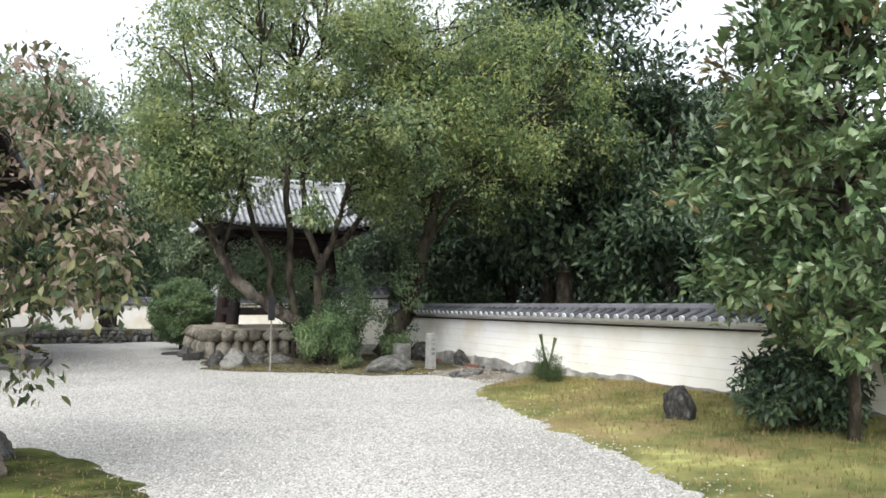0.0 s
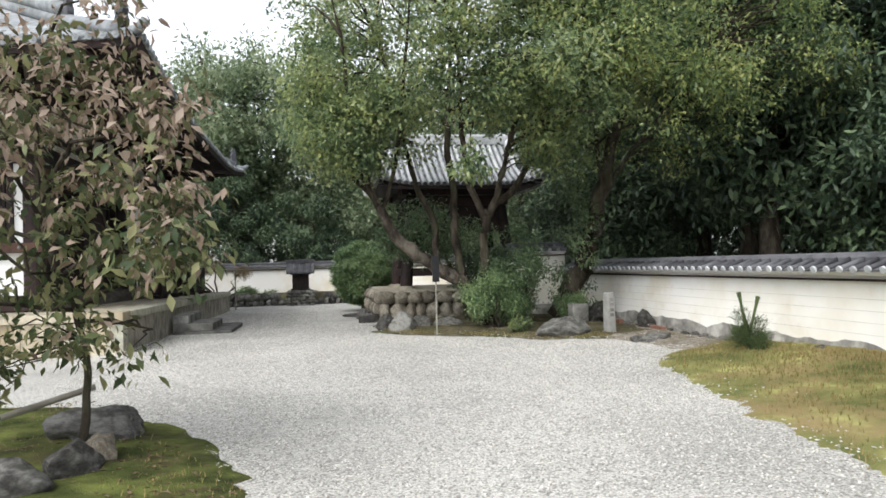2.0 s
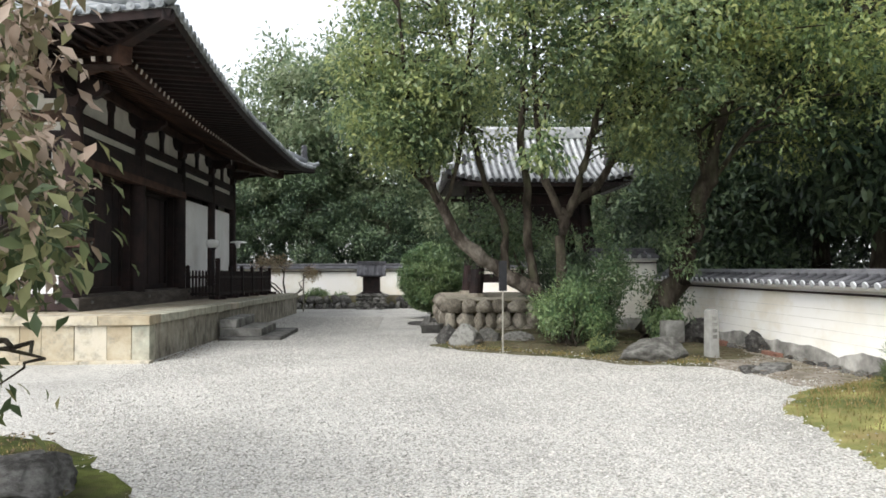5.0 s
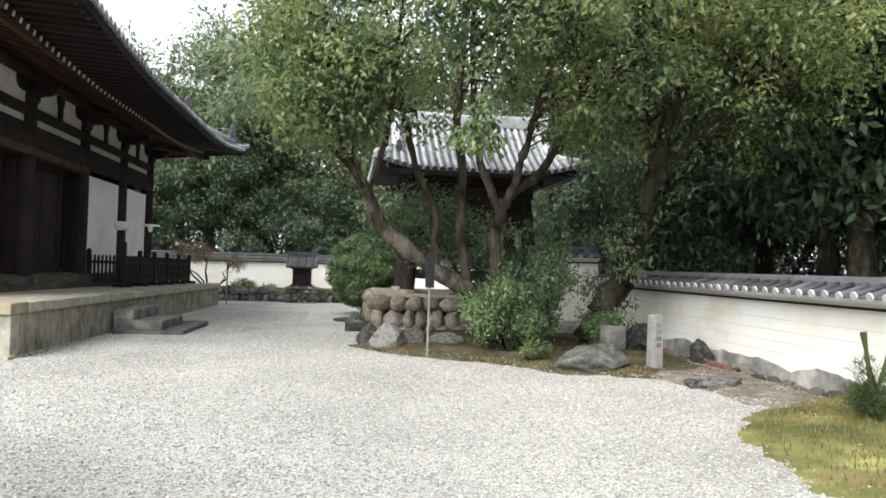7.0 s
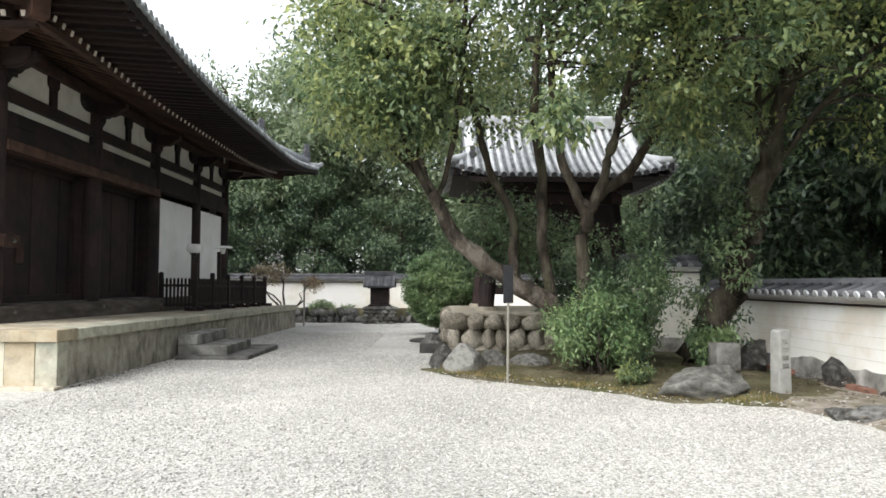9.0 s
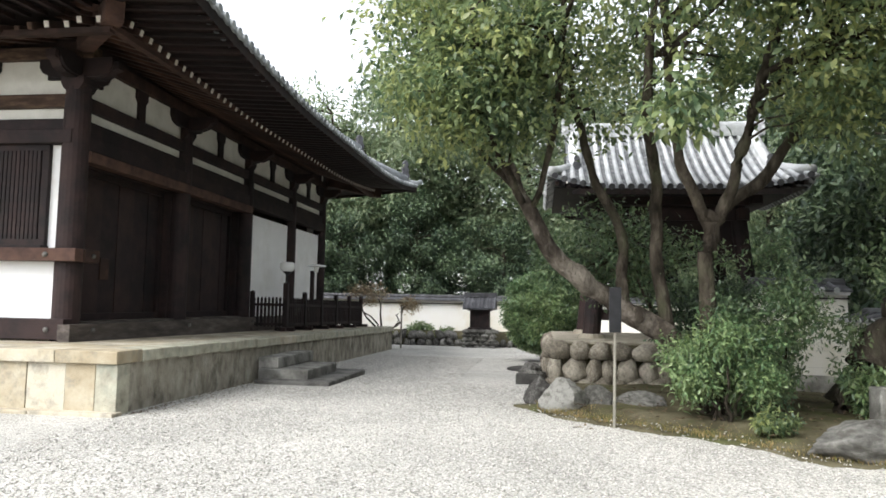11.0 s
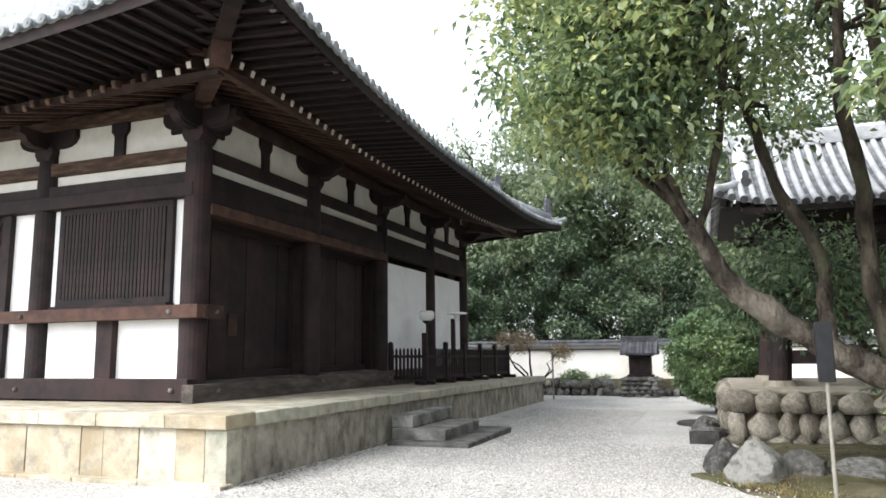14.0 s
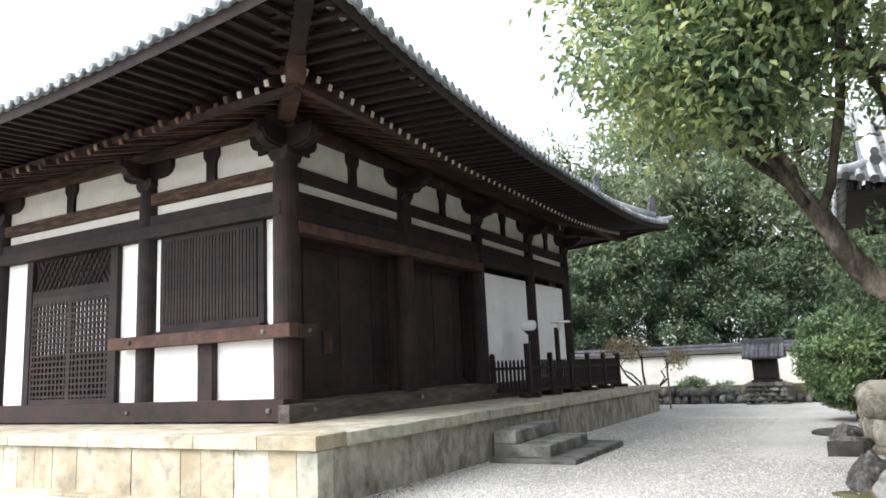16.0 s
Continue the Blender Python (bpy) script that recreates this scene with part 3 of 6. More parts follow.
# upright facing slabs of the front, and the corner block
part("corner_block", Shape().box(PX - 0.30, PX - 0.015, PY0 + 0.045, PY0 + 0.32, -0.1, 0.612), LICHEN, platform, "weathered corner stone", bevel=0.01)
x = PX - 0.31
while x > x0:
    wd = rng.choice((0.34, 0.36, 0.40, 0.52, 0.75))
    part("facing_slab", Shape().box(x - wd + 0.008, x, PY0 + 0.05 + rng.uniform(0, 0.012), PY0 + 0.3, -0.1, 0.61), CREAM, platform, bevel=0.006)
    x -= wd
x = PX + 0.03
while x > x0:
    wd = rng.uniform(0.8, 1.5)
    part("footing_stone", Shape().box(x - wd + 0.01, x, PY0 - 0.10, PY0 + 0.12, -0.1, 0.045), CREAM, platform, bevel=0.012)
    x -= wd
settle(platform)

# two stone steps on a slab
st = thing("stone_steps", (-1.8, 20.5, 0), "two worn grey stone steps against the podium", "steps")
part("lower_step", Shape().box(-2.15, -1.22, 19.5, 21.3, -0.05, 0.205), GREYSTONE, st, bevel=0.025)
part("upper_step", Shape().box(-2.16, -1.78, 19.52, 21.5, 0.205, 0.41), GREYSTONE, st, bevel=0.025)
settle(st)
tagged(part("paving_slab", Shape().box(-2.12, -0.75, 19.25, 21.8, -0.1, 0.03), ROCK, bevel=0.02), "flat dark stone slab under the steps", "paving slab")

hall = thing("temple_hall", (-14, 23, 0.7), "old timber temple hall with white plaster panels and tiled roof", "temple")


def pole_col(x, y, lo=0.72, hi=4.72):
    part("column", Shape().tube([(x, y, lo), (x, y, 2.4), (x, y, hi - 0.5), (x, y, hi)], [R, R, R * 0.97, R * 0.9], 20), WOOD, hall, smooth=False)


for yy in SIDE:
    pole_col(COLX, yy)
for xx in FRONT[1:]:
    pole_col(xx, COLY)



def along_side(nm, off, w, z0, z1, mat=None, y0=None, y1=None, bevel=0.012, label=""):
    """A timber along the side wall, its middle off metres outside the column line."""
    a = SIDE[0] - 0.3 if y0 is None else y0
    b = SIDE[-1] + 0.3 if y1 is None else y1
    return part(nm, Shape().box(COLX + off - w / 2, COLX + off + w / 2, a, b, z0, z1), mat or WOOD, hall, label, bevel=bevel)


def along_front(nm, off, w, z0, z1, mat=None, x0=None, x1=None, bevel=0.012, label=""):
    a = XL - 0.3 if x0 is None else x0
    b = COLX + 0.3 if x1 is None else x1
    return part(nm, Shape().box(a, b, COLY - off - w / 2, COLY - off + w / 2, z0, z1), mat or WOOD, hall, label, bevel=bevel)


# sills, tie beams and heads, front and side
along_front("ground_sill", 0.19, 0.22, 0.765, 1.08, x1=COLX + 0.18)
along_side("ground_sill", 0.20, 0.21, 0.60, 1.0, WOODGREY, y0=SIDE[0] - 0.32)
along_front("head_beam", 0.08, 0.26, 3.80, 4.02, WOOD, x1=COLX + 0.06)
along_front("head_board", 0.04, 0.20, 4.02, 4.20, x1=COLX + 0.06)
along_side("door_head_rail", 0.12, 0.22, 3.54, 3.72, WOODRED, y0=SIDE[0] + 0.06, y1=SIDE[2])
along_side("head_beam", 0.06, 0.22, 3.72, 3.98, WOOD, y0=SIDE[0] + 0.06, y1=SIDE[-1] + 0.02)
along_side("head_board", 0.04, 0.20, 3.98, 4.21, y0=SIDE[0] + 0.06, y1=SIDE[-1] + 0.02)
along_front("tie_beam", 0.03, 0.20, 4.385, 4.60, WOODSTREAK, x1=COLX)
along_side("tie_beam", 0.03, 0.20, 4.385, 4.60, y0=SIDE[0], y1=SIDE[-1])
along_side("wall_plate", 0.02, 0.24, 5.16, 5.36, WOODRED)
along_front("wall_plate", 0.02, 0.24, 5.16, 5.36, WOODSTREAK)
# white strips between the beams, and the panels above them, greyer than the plaster below
for a, b in zip(SIDE, SIDE[1:]):
    part("plaster_panel", Shape().box(COLX - 0.05, COLX + 0.03, a + 0.2, b - 0.2, 4.20, 4.39), PLASTERCREAM, hall)
    part("plaster_panel", Shape().box(COLX - 0.05, COLX + 0.03, a + 0.1, b - 0.1, 4.59, 5.18), PLASTERCREAM, hall)
for b, a in zip(FRONT, FRONT[1:]):
    part("plaster_panel", Shape().box(a + 0.2, b - 0.2, COLY - 0.03, COLY + 0.05, 4.19, 4.39), PLASTERCREAM, hall)
    part("plaster_panel", Shape().box(a + 0.1, b - 0.1, COLY - 0.03, COLY + 0.05, 4.59, 5.18), PLASTERCREAM, hall)

# side wall: two bays of dark board doors, two bays of plaster
for k, (a, b) in enumerate(zip(SIDE, SIDE[1:])):
    if k < 2:
        n = 6
        lo, hi = a + R + 0.02, b - R - 0.02
        for i in range(n):
            u0, u1 = lo + (hi - lo) * i / n, lo + (hi - lo) * (i + 1) / n
            part("door_board", Shape().box(COLX - 0.36, COLX - 0.29 + 0.012 * (i % 2), u0 + 0.004, u1 - 0.004, 0.95, 3.58), WOOD, hall)
        for u in (lo + 0.06, hi - 0.06):
            part("door_stile", Shape().box(COLX - 0.29, COLX - 0.215, u - 0.06, u + 0.06, 1.03, 3.56), WOOD, hall, bevel=0.006)
        for z in (1.09, 3.5):
            part("door_rail", Shape().box(COLX - 0.29, COLX - 0.205, lo + 0.12, hi - 0.12, z - 0.06, z + 0.06), WOOD, hall, bevel=0.006)
        part("threshold", Shape().box(COLX - 0.4, COLX + 0.09, lo - 0.02, hi + 0.02, 0.68, 1.03), WOODGREY, hall, "worn door threshold", bevel=0.012)
        part("door_lintel", Shape().box(COLX - 0.4, COLX - 0.06, lo - 0.02, hi + 0.02, 3.55, 3.75), WOOD, hall, bevel=0.01)
        for u in (lo - 0.06, hi + 0.06):
            part("door_jamb", Shape().box(COLX - 0.4, COLX - 0.06, u - 0.08, u + 0.08, 0.9, 3.7), WOOD, hall, bevel=0.01)
    else:
        part("plaster_panel", Shape().box(COLX - 0.06, COLX + 0.02, a + 0.18, b - 0.18, 1.0, 3.57), PLASTER, hall)
part("wooden_plaque", Shape().box(COLX - 0.285, COLX - 0.25, 18.55, 18.80, 1.72, 2.10), WOODRED, hall, "small pale worn board on the door", bevel=0.01)

# front: a barred window over white panels, then bays of lattice doors
along_front("waist_rail", 0.22, 0.20, 1.955, 2.155, WOODRED, x0=-8.12, x1=COLX + 0.32, label="heavy rail with domed nail covers")
along_side("waist_rail_end", 0.24, 0.18, 1.955, 2.155, WOODRED, y0=SIDE[0] - 0.1, y1=SIDE[0] + 0.28)
lo, hi = FRONT[1] + 0.2, FRONT[0] - 0.2
part("plaster_panel", Shape().box(lo, hi, COLY - 0.04, COLY + 0.04, 1.06, 1.99), PLASTER, hall)
part("panel_post", Shape().box(-6.14, -5.82, COLY - 0.16, COLY + 0.02, 1.07, 1.97), WOOD, hall, bevel=0.008)
part("plaster_panel", Shape().box(lo, hi, COLY - 0.02, COLY + 0.04, 2.14, 3.82), PLASTER, hall)
wx0, wx1, wz0, wz1 = -7.10, -4.80, 2.20, 3.80
win = part("window_frame", Shape().box(wx0, wx1, COLY - 0.10, COLY - 0.02, wz0, wz0 + 0.11).box(wx0, wx1, COLY - 0.10, COLY - 0.02, wz1 - 0.1, wz1)
           .box(wx0, wx0 + 0.12, COLY - 0.10, COLY - 0.02, wz0 + 0.11, wz1 - 0.1).box(wx1 - 0.12, wx1, COLY - 0.10, COLY - 0.02, wz0 + 0.11, wz1 - 0.1), WOOD, hall, "dark barred window frame", bevel=0.008)
part("window_backing", Shape().box(wx0 + 0.05, wx1 - 0.05, COLY - 0.034, COLY - 0.024, wz0 + 0.05, wz1 - 0.05), WOOD, hall)
bar = Shape().box(-0.027, 0.027, -0.04, 0.03, wz0 + 0.1, wz1 - 0.1).mesh("window_bar", WOOD)
for i in range(28):
    piece("window_bar", bar, win, Matrix.Translation((wx0 + 0.17 + (wx1 - wx0 - 0.34) * i / 27, COLY - 0.065, 0)))
part("window_sill", Shape().box(wx0 - 0.02, wx1 + 0.02, COLY - 0.2, COLY - 0.02, 2.158, 2.21), WOOD, hall, bevel=0.008)


def lattice_bay(xl, xr):
    """A bay with white side strips and a pair of lattice doors under a diamond transom."""
    part("plaster_panel", Shape().box(xl + 0.18, xr - 0.18, COLY - 0.02, COLY + 0.05, 1.06, 3.82), PLASTER, hall)
    a, b = xl + 1.06, xr - 0.80
    part("door_jamb", Shape().box(a - 0.1, a + 0.09, COLY - 0.12, COLY - 0.02, 1.08, 3.8), WOOD, hall, bevel=0.008)
    part("door_jamb", Shape().box(b - 0.09, b + 0.1, COLY - 0.12, COLY - 0.02, 1.08, 3.8), WOOD, hall, bevel=0.008)
    part("door_head", Shape().box(a + 0.09, b - 0.09, COLY - 0.11, COLY - 0.02, 3.07, 3.19), WOOD, hall, bevel=0.008)
    part("transom_backing", Shape().box(a, b, COLY - 0.035, COLY - 0.021, 3.1, 3.8), WOOD, hall)
    dia = Shape()
    n = 16
    for i in range(-3, n + 1):
        for sgn in (1, -1):
            xa = a + 0.09 + (b - a - 0.18) * i / n
            xb = xa + sgn * 0.42
            za, zb = 3.16, 3.78
            if min(xa, xb) > a + 0.05 and max(xa, xb) < b - 0.05:
                dia.beam((xa, COLY - 0.06 - 0.012 * sgn, za), (xb, COLY - 0.06 - 0.012 * sgn, zb), 0.022, 0.03, (0, 1, 0))
    part("transom_lattice", dia, WOOD, hall, "crossed diamond lattice")
    mid = (a + b) / 2
    for da, db in ((a + 0.09, mid), (mid, b - 0.09)):
        leaf = part("lattice_door", Shape().box(da, da + 0.06, COLY - 0.10, COLY - 0.05, 1.17, 2.95).box(db - 0.06, db, COLY - 0.10, COLY - 0.05, 1.17, 2.95)
                    .box(da, db, COLY - 0.10, COLY - 0.05, 1.08, 1.17).box(da, db, COLY - 0.10, COLY - 0.05, 2.95, 3.07), WOOD, hall, "dark lattice door with pale paper behind its upper part")
        part("paper", Shape().box(da + 0.03, db - 0.03, COLY - 0.06, COLY - 0.052, 2.0, 2.98), PAPER, leaf)
        part("door_panel", Shape().box(da + 0.03, db - 0.03, COLY - 0.06, COLY - 0.052, 1.1, 1.99), WOOD, leaf)
        up = Shape().box(-0.021, 0.021, -0.02, 0.015, 1.15, 2.97).mesh("lattice_bar", WOOD)
        nx = 9
        for i in range(nx):
            piece("lattice_bar", up, leaf, Matrix.Translation((da + 0.06 + (db - da - 0.12) * (i + 0.5) / nx, COLY - 0.075, 0)))
        cr = Shape().box(da + 0.05, db - 0.05, -0.02, 0.012, -0.02, 0.02).mesh("lattice_rail", WOOD)
        for i in range(17):
            piece("lattice_rail", cr, leaf, Matrix.Translation((0, COLY - 0.078, 1.22 + 1.70 * i / 16)))


for k in range(1, 5):
    lattice_bay(FRONT[k + 1], FRONT[k])
# domed nail covers
nail = Shape()
nail.tube([(0, 0, 0), (0, -0.012, 0), (0, -0.035, 0), (0, -0.045, 0)], [0.042, 0.042, 0.030, 0.010], 10)
nm = nail.mesh("nail_cover", ROCK, True)
for xx in (-4.6, -7.55):
    piece("nail_cover", nm, hall, Matrix.Translation((xx, COLY - 0.32, 2.055)))
for xx in FRONT[:4]:
    piece("nail_cover", nm, hall, Matrix.Translation((xx - 0.1, COLY - 0.30, 0.92)))
for yy in (17.6, 20.7, 23.85):
    piece("nail_cover", nm, hall, Matrix.Translation((COLX + 0.305, yy, 0.9)) @ Matrix.Rotation(radians(90), 4, "Z"))
piece("nail_cover", nm, hall, Matrix.Translation((COLX + 0.33, SIDE[0] + 0.1, 2.055)) @ Matrix.Rotation(radians(90), 4, "Z"))

# brackets over the columns and struts between them
ARM = [(-0.62, 0.30), (-0.62, 0.16), (-0.56, 0.07), (-0.46, 0.02), (-0.34, 0.0), (0.34, 0.0), (0.46, 0.02), (0.56, 0.07), (0.62, 0.16), (0.62, 0.30)]
BLOCK = [(-0.13, 0.0), (0.13, 0.0), (0.19, 0.10), (0.19, 0.22), (-0.19, 0.22), (-0.19, 0.10)]
arm = Shape().prism(ARM, 0.17, Matrix()).mesh("bracket_arm", WOOD)
block = Shape().prism(BLOCK, 0.36, Matrix()).mesh("bearing_block", WOOD)
strut = Shape().prism([(-0.10, 0.0), (0.10, 0.0), (0.10, 0.33), (0.17, 0.42), (0.17, 0.58), (-0.17, 0.58), (-0.17, 0.42), (-0.10, 0.33)], 0.14, Matrix()).mesh("strut", WOOD)
nose = Shape().prism([(-0.5, 0.0), (0.42, 0.0), (0.54, 0.05), (0.60, 0.13), (0.70, 0.16), (0.70, 0.27), (-0.5, 0.27)], 0.16, Matrix()).mesh("bracket_nose", WOOD)
TURN90 = Matrix.Rotation(radians(90), 4, "Z")
for yy in SIDE:
    m = Matrix.Translation((COLX, yy, 0))
    piece("bearing_block", block, hall, m @ Matrix.Translation((0, 0, 4.66)))
    piece("bracket_arm", arm, hall, m @ TURN90 @ Matrix.Translation((0, -0.04, 4.87)))
    piece("bracket_nose", nose, hall, m @ Matrix.Translation((0, 0, 4.84)))
for xx in FRONT:
    m = Matrix.Translation((xx, COLY, 0))
    if xx != FRONT[0]:
        piece("bearing_block", block, hall, m @ Matrix.Translation((0, 0, 4.66)))
    piece("bracket_arm", arm, hall, m @ Matrix.Translation((0, -0.04, 4.87)))
    piece("bracket_nose", nose, hall, m @ Matrix.Rotation(radians(-90), 4, "Z") @ Matrix.Translation((0, 0, 4.84)))
for a, b in zip(SIDE, SIDE[1:]):
    piece("strut", strut, hall, Matrix.Translation((COLX + 0.02, (a + b) / 2, 4.60)) @ TURN90)
for b, a in zip(FRONT, FRONT[1:]):
    piece("strut", strut, hall, Matrix.Translation(((a + b) / 2, COLY - 0.02, 4.60)))

# ---- the roof ----
OUT = 2.75                      # eaves beyond the columns
EX, EY0, EY1 = COLX + OUT, COLY - OUT, SIDE[-1] + OUT
EXL = XL - OUT
EZ, EZF = 5.02, 5.15           # underside of the eave's edge in mid-span, side and front


def lift(u, half):
    """How far the eave sweeps up towards a corner; u from the middle."""
    k = clamp((abs(u) - (half - 6.5)) / 6.5, 0, 1)
    return k ** 1.8


SM, SH = (EY0 + EY1) / 2, (EY1 - EY0) / 2
FM, FH = (EX + EXL) / 2, (EX - EXL) / 2


def side_eave(y):
    return EZ + 0.56 * lift(y - SM, SH)


def front_eave(x):
    return EZF + (0.56 + EZ - EZF) * lift(x - FM, FH)


def roof_h(d):
    """Height of the tiled slope above its eave, d metres in from the edge: hollow, steeper upwards."""
    return 0.40 * d + 0.035 * d * d


INN = SH * 0.98
# slopes as sheets under the tile rows: east, south, north
for nm, kind in (("east", 0), ("south", 1), ("north", 2)):
    rows = []
    for i in range(41):
        u = -1 + 2 * i / 40
        r = []
        for j in range(13):
            d = INN * (j / 12)
            if kind == 0:
                y = SM + u * (SH - d)
                r.append((EX - d, y, side_eave(SM + u * SH) * (1 - d / INN) + EZ * d / INN + 0.095 + roof_h(d)))
            else:
                x = FM + u * (FH - d)
                y = EY0 + d if kind == 1 else EY1 - d
                r.append((x, y, front_eave(FM + u * FH) * (1 - d / INN) + EZ * d / INN + 0.095 + roof_h(d)))
        rows.append(r)
    q = Shape().grid(rows)
    part("roof_slope", q, TILEHALL, hall, "grey tiled roof slope")
# underside boards
for kind in (0, 1, 2):
    rows = []
    for i in range(41):
        u = -1 + 2 * i / 40
        r = []
        for d, dz in ((0.0, 0.04), (1.28, 0.14), (2.9, 0.64)):
            if kind == 0:
                y = SM + u * (SH - d)
                r.append((EX - d, y, side_eave(SM + u * SH) * (1 - d / 4.2) + EZ * d / 4.2 + dz))
            else:
                x = FM + u * (FH - d)
                y = EY0 + d if kind == 1 else EY1 - d
                r.append((x, y, front_eave(FM + u * FH) * (1 - d / 4.2) + EZ * d / 4.2 + dz))
        rows.append(r)
    part("eave_soffit", Shape().grid(rows), WOOD, hall)
# fascia under the tiles
for kind in (0, 1, 2):
    rows = []
    for i in range(61):
        u = -1 + 2 * i / 60
        if kind == 0:
            y = SM + u * SH
            z = side_eave(y)
            rows.append([(EX - 0.02, y, z - 0.06), (EX + 0.02, y, z + 0.085), (EX - 0.10, y, z + 0.105)])
        else:
            x = FM + u * FH
            z = front_eave(x)
            sgn = -1 if kind == 1 else 1
            yy = EY0 if kind == 1 else EY1
            rows.append([(x, yy - sgn * 0.02, z - 0.06), (x, yy + sgn * 0.02, z + 0.085), (x, yy - sgn * 0.10, z + 0.105)])
    part("eave_fascia", Shape().grid(rows), WOOD, hall)
# rafters: base rafters with pale ends, flying rafters to the edge
raf = Shape().beam((-1.62, 0, 0.50), (0.0, 0, 0.0), 0.085, 0.105).mesh("base_rafter", WOODRED)
tip = Shape().beam((0.0, 0, 0.0), (0.012, 0, -0.004), 0.066, 0.085).mesh("rafter_end", WOODTIP)
worn_tip = Shape().beam((0.0, 0, 0.0), (0.012, 0, -0.004), 0.066, 0.085).mesh("rafter_end", WOODWORN)
fly = Shape().beam((-1.45, 0, 0.105), (0.0, 0, 0.015), 0.075, 0.06).mesh("flying_rafter", WOOD)
n = int((EY1 - EY0 - 0.5) / 0.25)
for i in range(n):
    y = EY0 + 0.45 + (EY1 - EY0 - 0.9) * i / (n - 1)
    up = side_eave(y) - EZ
    near = min(y - EY0, EY1 - y)
    if near > 1.3:
        o = piece("base_rafter", raf, hall, Matrix.Translation((EX - 1.25, y, EZ + 0.0 + up * 0.8)))
        piece("rafter_end", tip, o, Matrix())
    piece("flying_rafter", fly, hall, Matrix.Translation((EX - 0.06, y, EZ - 0.035 + up)))
n = int((EX - EXL - 0.5) / 0.25)
for i in range(n):
    x = EX - 0.45 - 0.25 * i
    if x < EXL + 0.45:
        break
    up = front_eave(x) - EZ
    m = Matrix.Rotation(radians(-90), 4, "Z")
    if EX - x > 1.3:
        o = piece("base_rafter", raf, hall, Matrix.Translation((x, EY0 + 1.25 + 0.05 * math.sin(i * 2.3), EZ - 0.15 + up * 0.8)) @ m)
        piece("rafter_end", tip if i < 8 else worn_tip, o, Matrix())
    piece("flying_rafter", fly, hall, Matrix.Translation((x, EY0 + 0.06, EZ - 0.035 + up)) @ m)
part("rafter_beam", Shape().box(EX - 1.39, EX - 1.27, EY0 + 1.3, EY1 - 1.3, EZ + 0.05, EZ + 0.14), WOODRED, hall)
part("rafter_beam", Shape().box(EXL + 1.3, EX - 1.3, EY0 + 1.29, EY0 + 1.41, EZF - 0.13, EZF - 0.05), WOODRED, hall)
# hip rafters at the corners
for yc, sgn in ((EY0, 1), (EY1, -1)):
    part("hip_rafter", Shape().beam((COLX + 0.15, yc + sgn * (OUT - 0.15), EZ + 0.38), (EX - 1.12, yc + sgn * 1.12, EZ + 0.22), 0.24, 0.30), WOODRED, hall, bevel=0.01)
    part("hip_rafter", Shape().beam((EX - 1.7, yc + sgn * 1.7, EZ + 0.42), (EX - 0.04, yc + sgn * 0.04, EZ + 0.54), 0.20, 0.22), WOOD, hall, bevel=0.01)
# tile rows: round rows with end discs along the eaves
disc = Shape().tube([(0.0, 0, 0), (0.03, 0, 0), (0.035, 0, 0), (0.024, 0, 0)], [0.069, 0.069, 0.060, 0.050], 16)
disc.tube([(0.03, 0, 0), (0.042, 0, 0)], [0.030, 0.02], 12)
dm = disc.mesh("tile_end", TILEHALL)
pan = Shape()
pan.grid([[(dx, -0.11 + 0.22 * k / 8, -0.02 - 0.035 * math.sin(math.pi * k / 8)) for k in range(9)] for dx in (0.02, -0.3)])
pm = pan.mesh("pan_tile", TILEHALL, True)


def tile_row(points):
    return Shape().tube(points, [0.065] * len(points), 8)


STEP = 0.222
ny = int((EY1 - EY0 - 0.1) / STEP)
for i in range(ny):
    y = EY0 + 0.15 + STEP * i
    u = (y - SM) / SH
    dmax = min(SH - abs(y - SM), INN)
    pts = []
    for j in range(9):
        d = -0.05 + (dmax + 0.05) * j / 8
        dd = max(d, 0)
        pts.append((EX - d, y, side_eave(y) * (1 - dd / INN) + EZ * dd / INN + 0.13 + roof_h(dd)))
    row = part("roll_tile", tile_row(pts), TILEHALL, hall, smooth=True)
    piece("tile_end", dm, row, Matrix.Translation((EX + 0.05, y, side_eave(y) + 0.125)))
    piece("pan_tile", pm, row, Matrix.Translation((EX + 0.03, y + STEP / 2, side_eave(y + STEP / 2) + 0.115)))
nx = int((EX - EXL - 0.1) / STEP)
for i in range(nx):
    x = EX - 0.15 - STEP * i
    dmax = min(EX - x, x - EXL, INN)
    pts = []
    for j in range(9):
        d = -0.05 + (dmax + 0.05) * j / 8
        dd = max(d, 0)
        pts.append((x, EY0 + d, front_eave(x) * (1 - dd / INN) + EZ * dd / INN + 0.13 + roof_h(dd)))
    row = part("roll_tile", tile_row(pts), TILEHALL, hall, smooth=True)
    m = Matrix.Translation((x, EY0 - 0.05, front_eave(x) + 0.125)) @ Matrix.Rotation(radians(-90), 4, "Z")
    piece("tile_end", dm, row, m)
    piece("pan_tile", pm, row, Matrix.Translation((x + STEP / 2, EY0 - 0.03, front_eave(x + STEP / 2) + 0.115)) @ Matrix.Rotation(radians(-90), 4, "Z"))


# hip ridges: a stacked ridge that ends in two ornaments
def hip_at(d, sgn, yc):
    k = 0.56 * (1 - d / INN)
    return Vector((EX - d, yc + sgn * d, EZ + k + 0.20 + roof_h(d)))


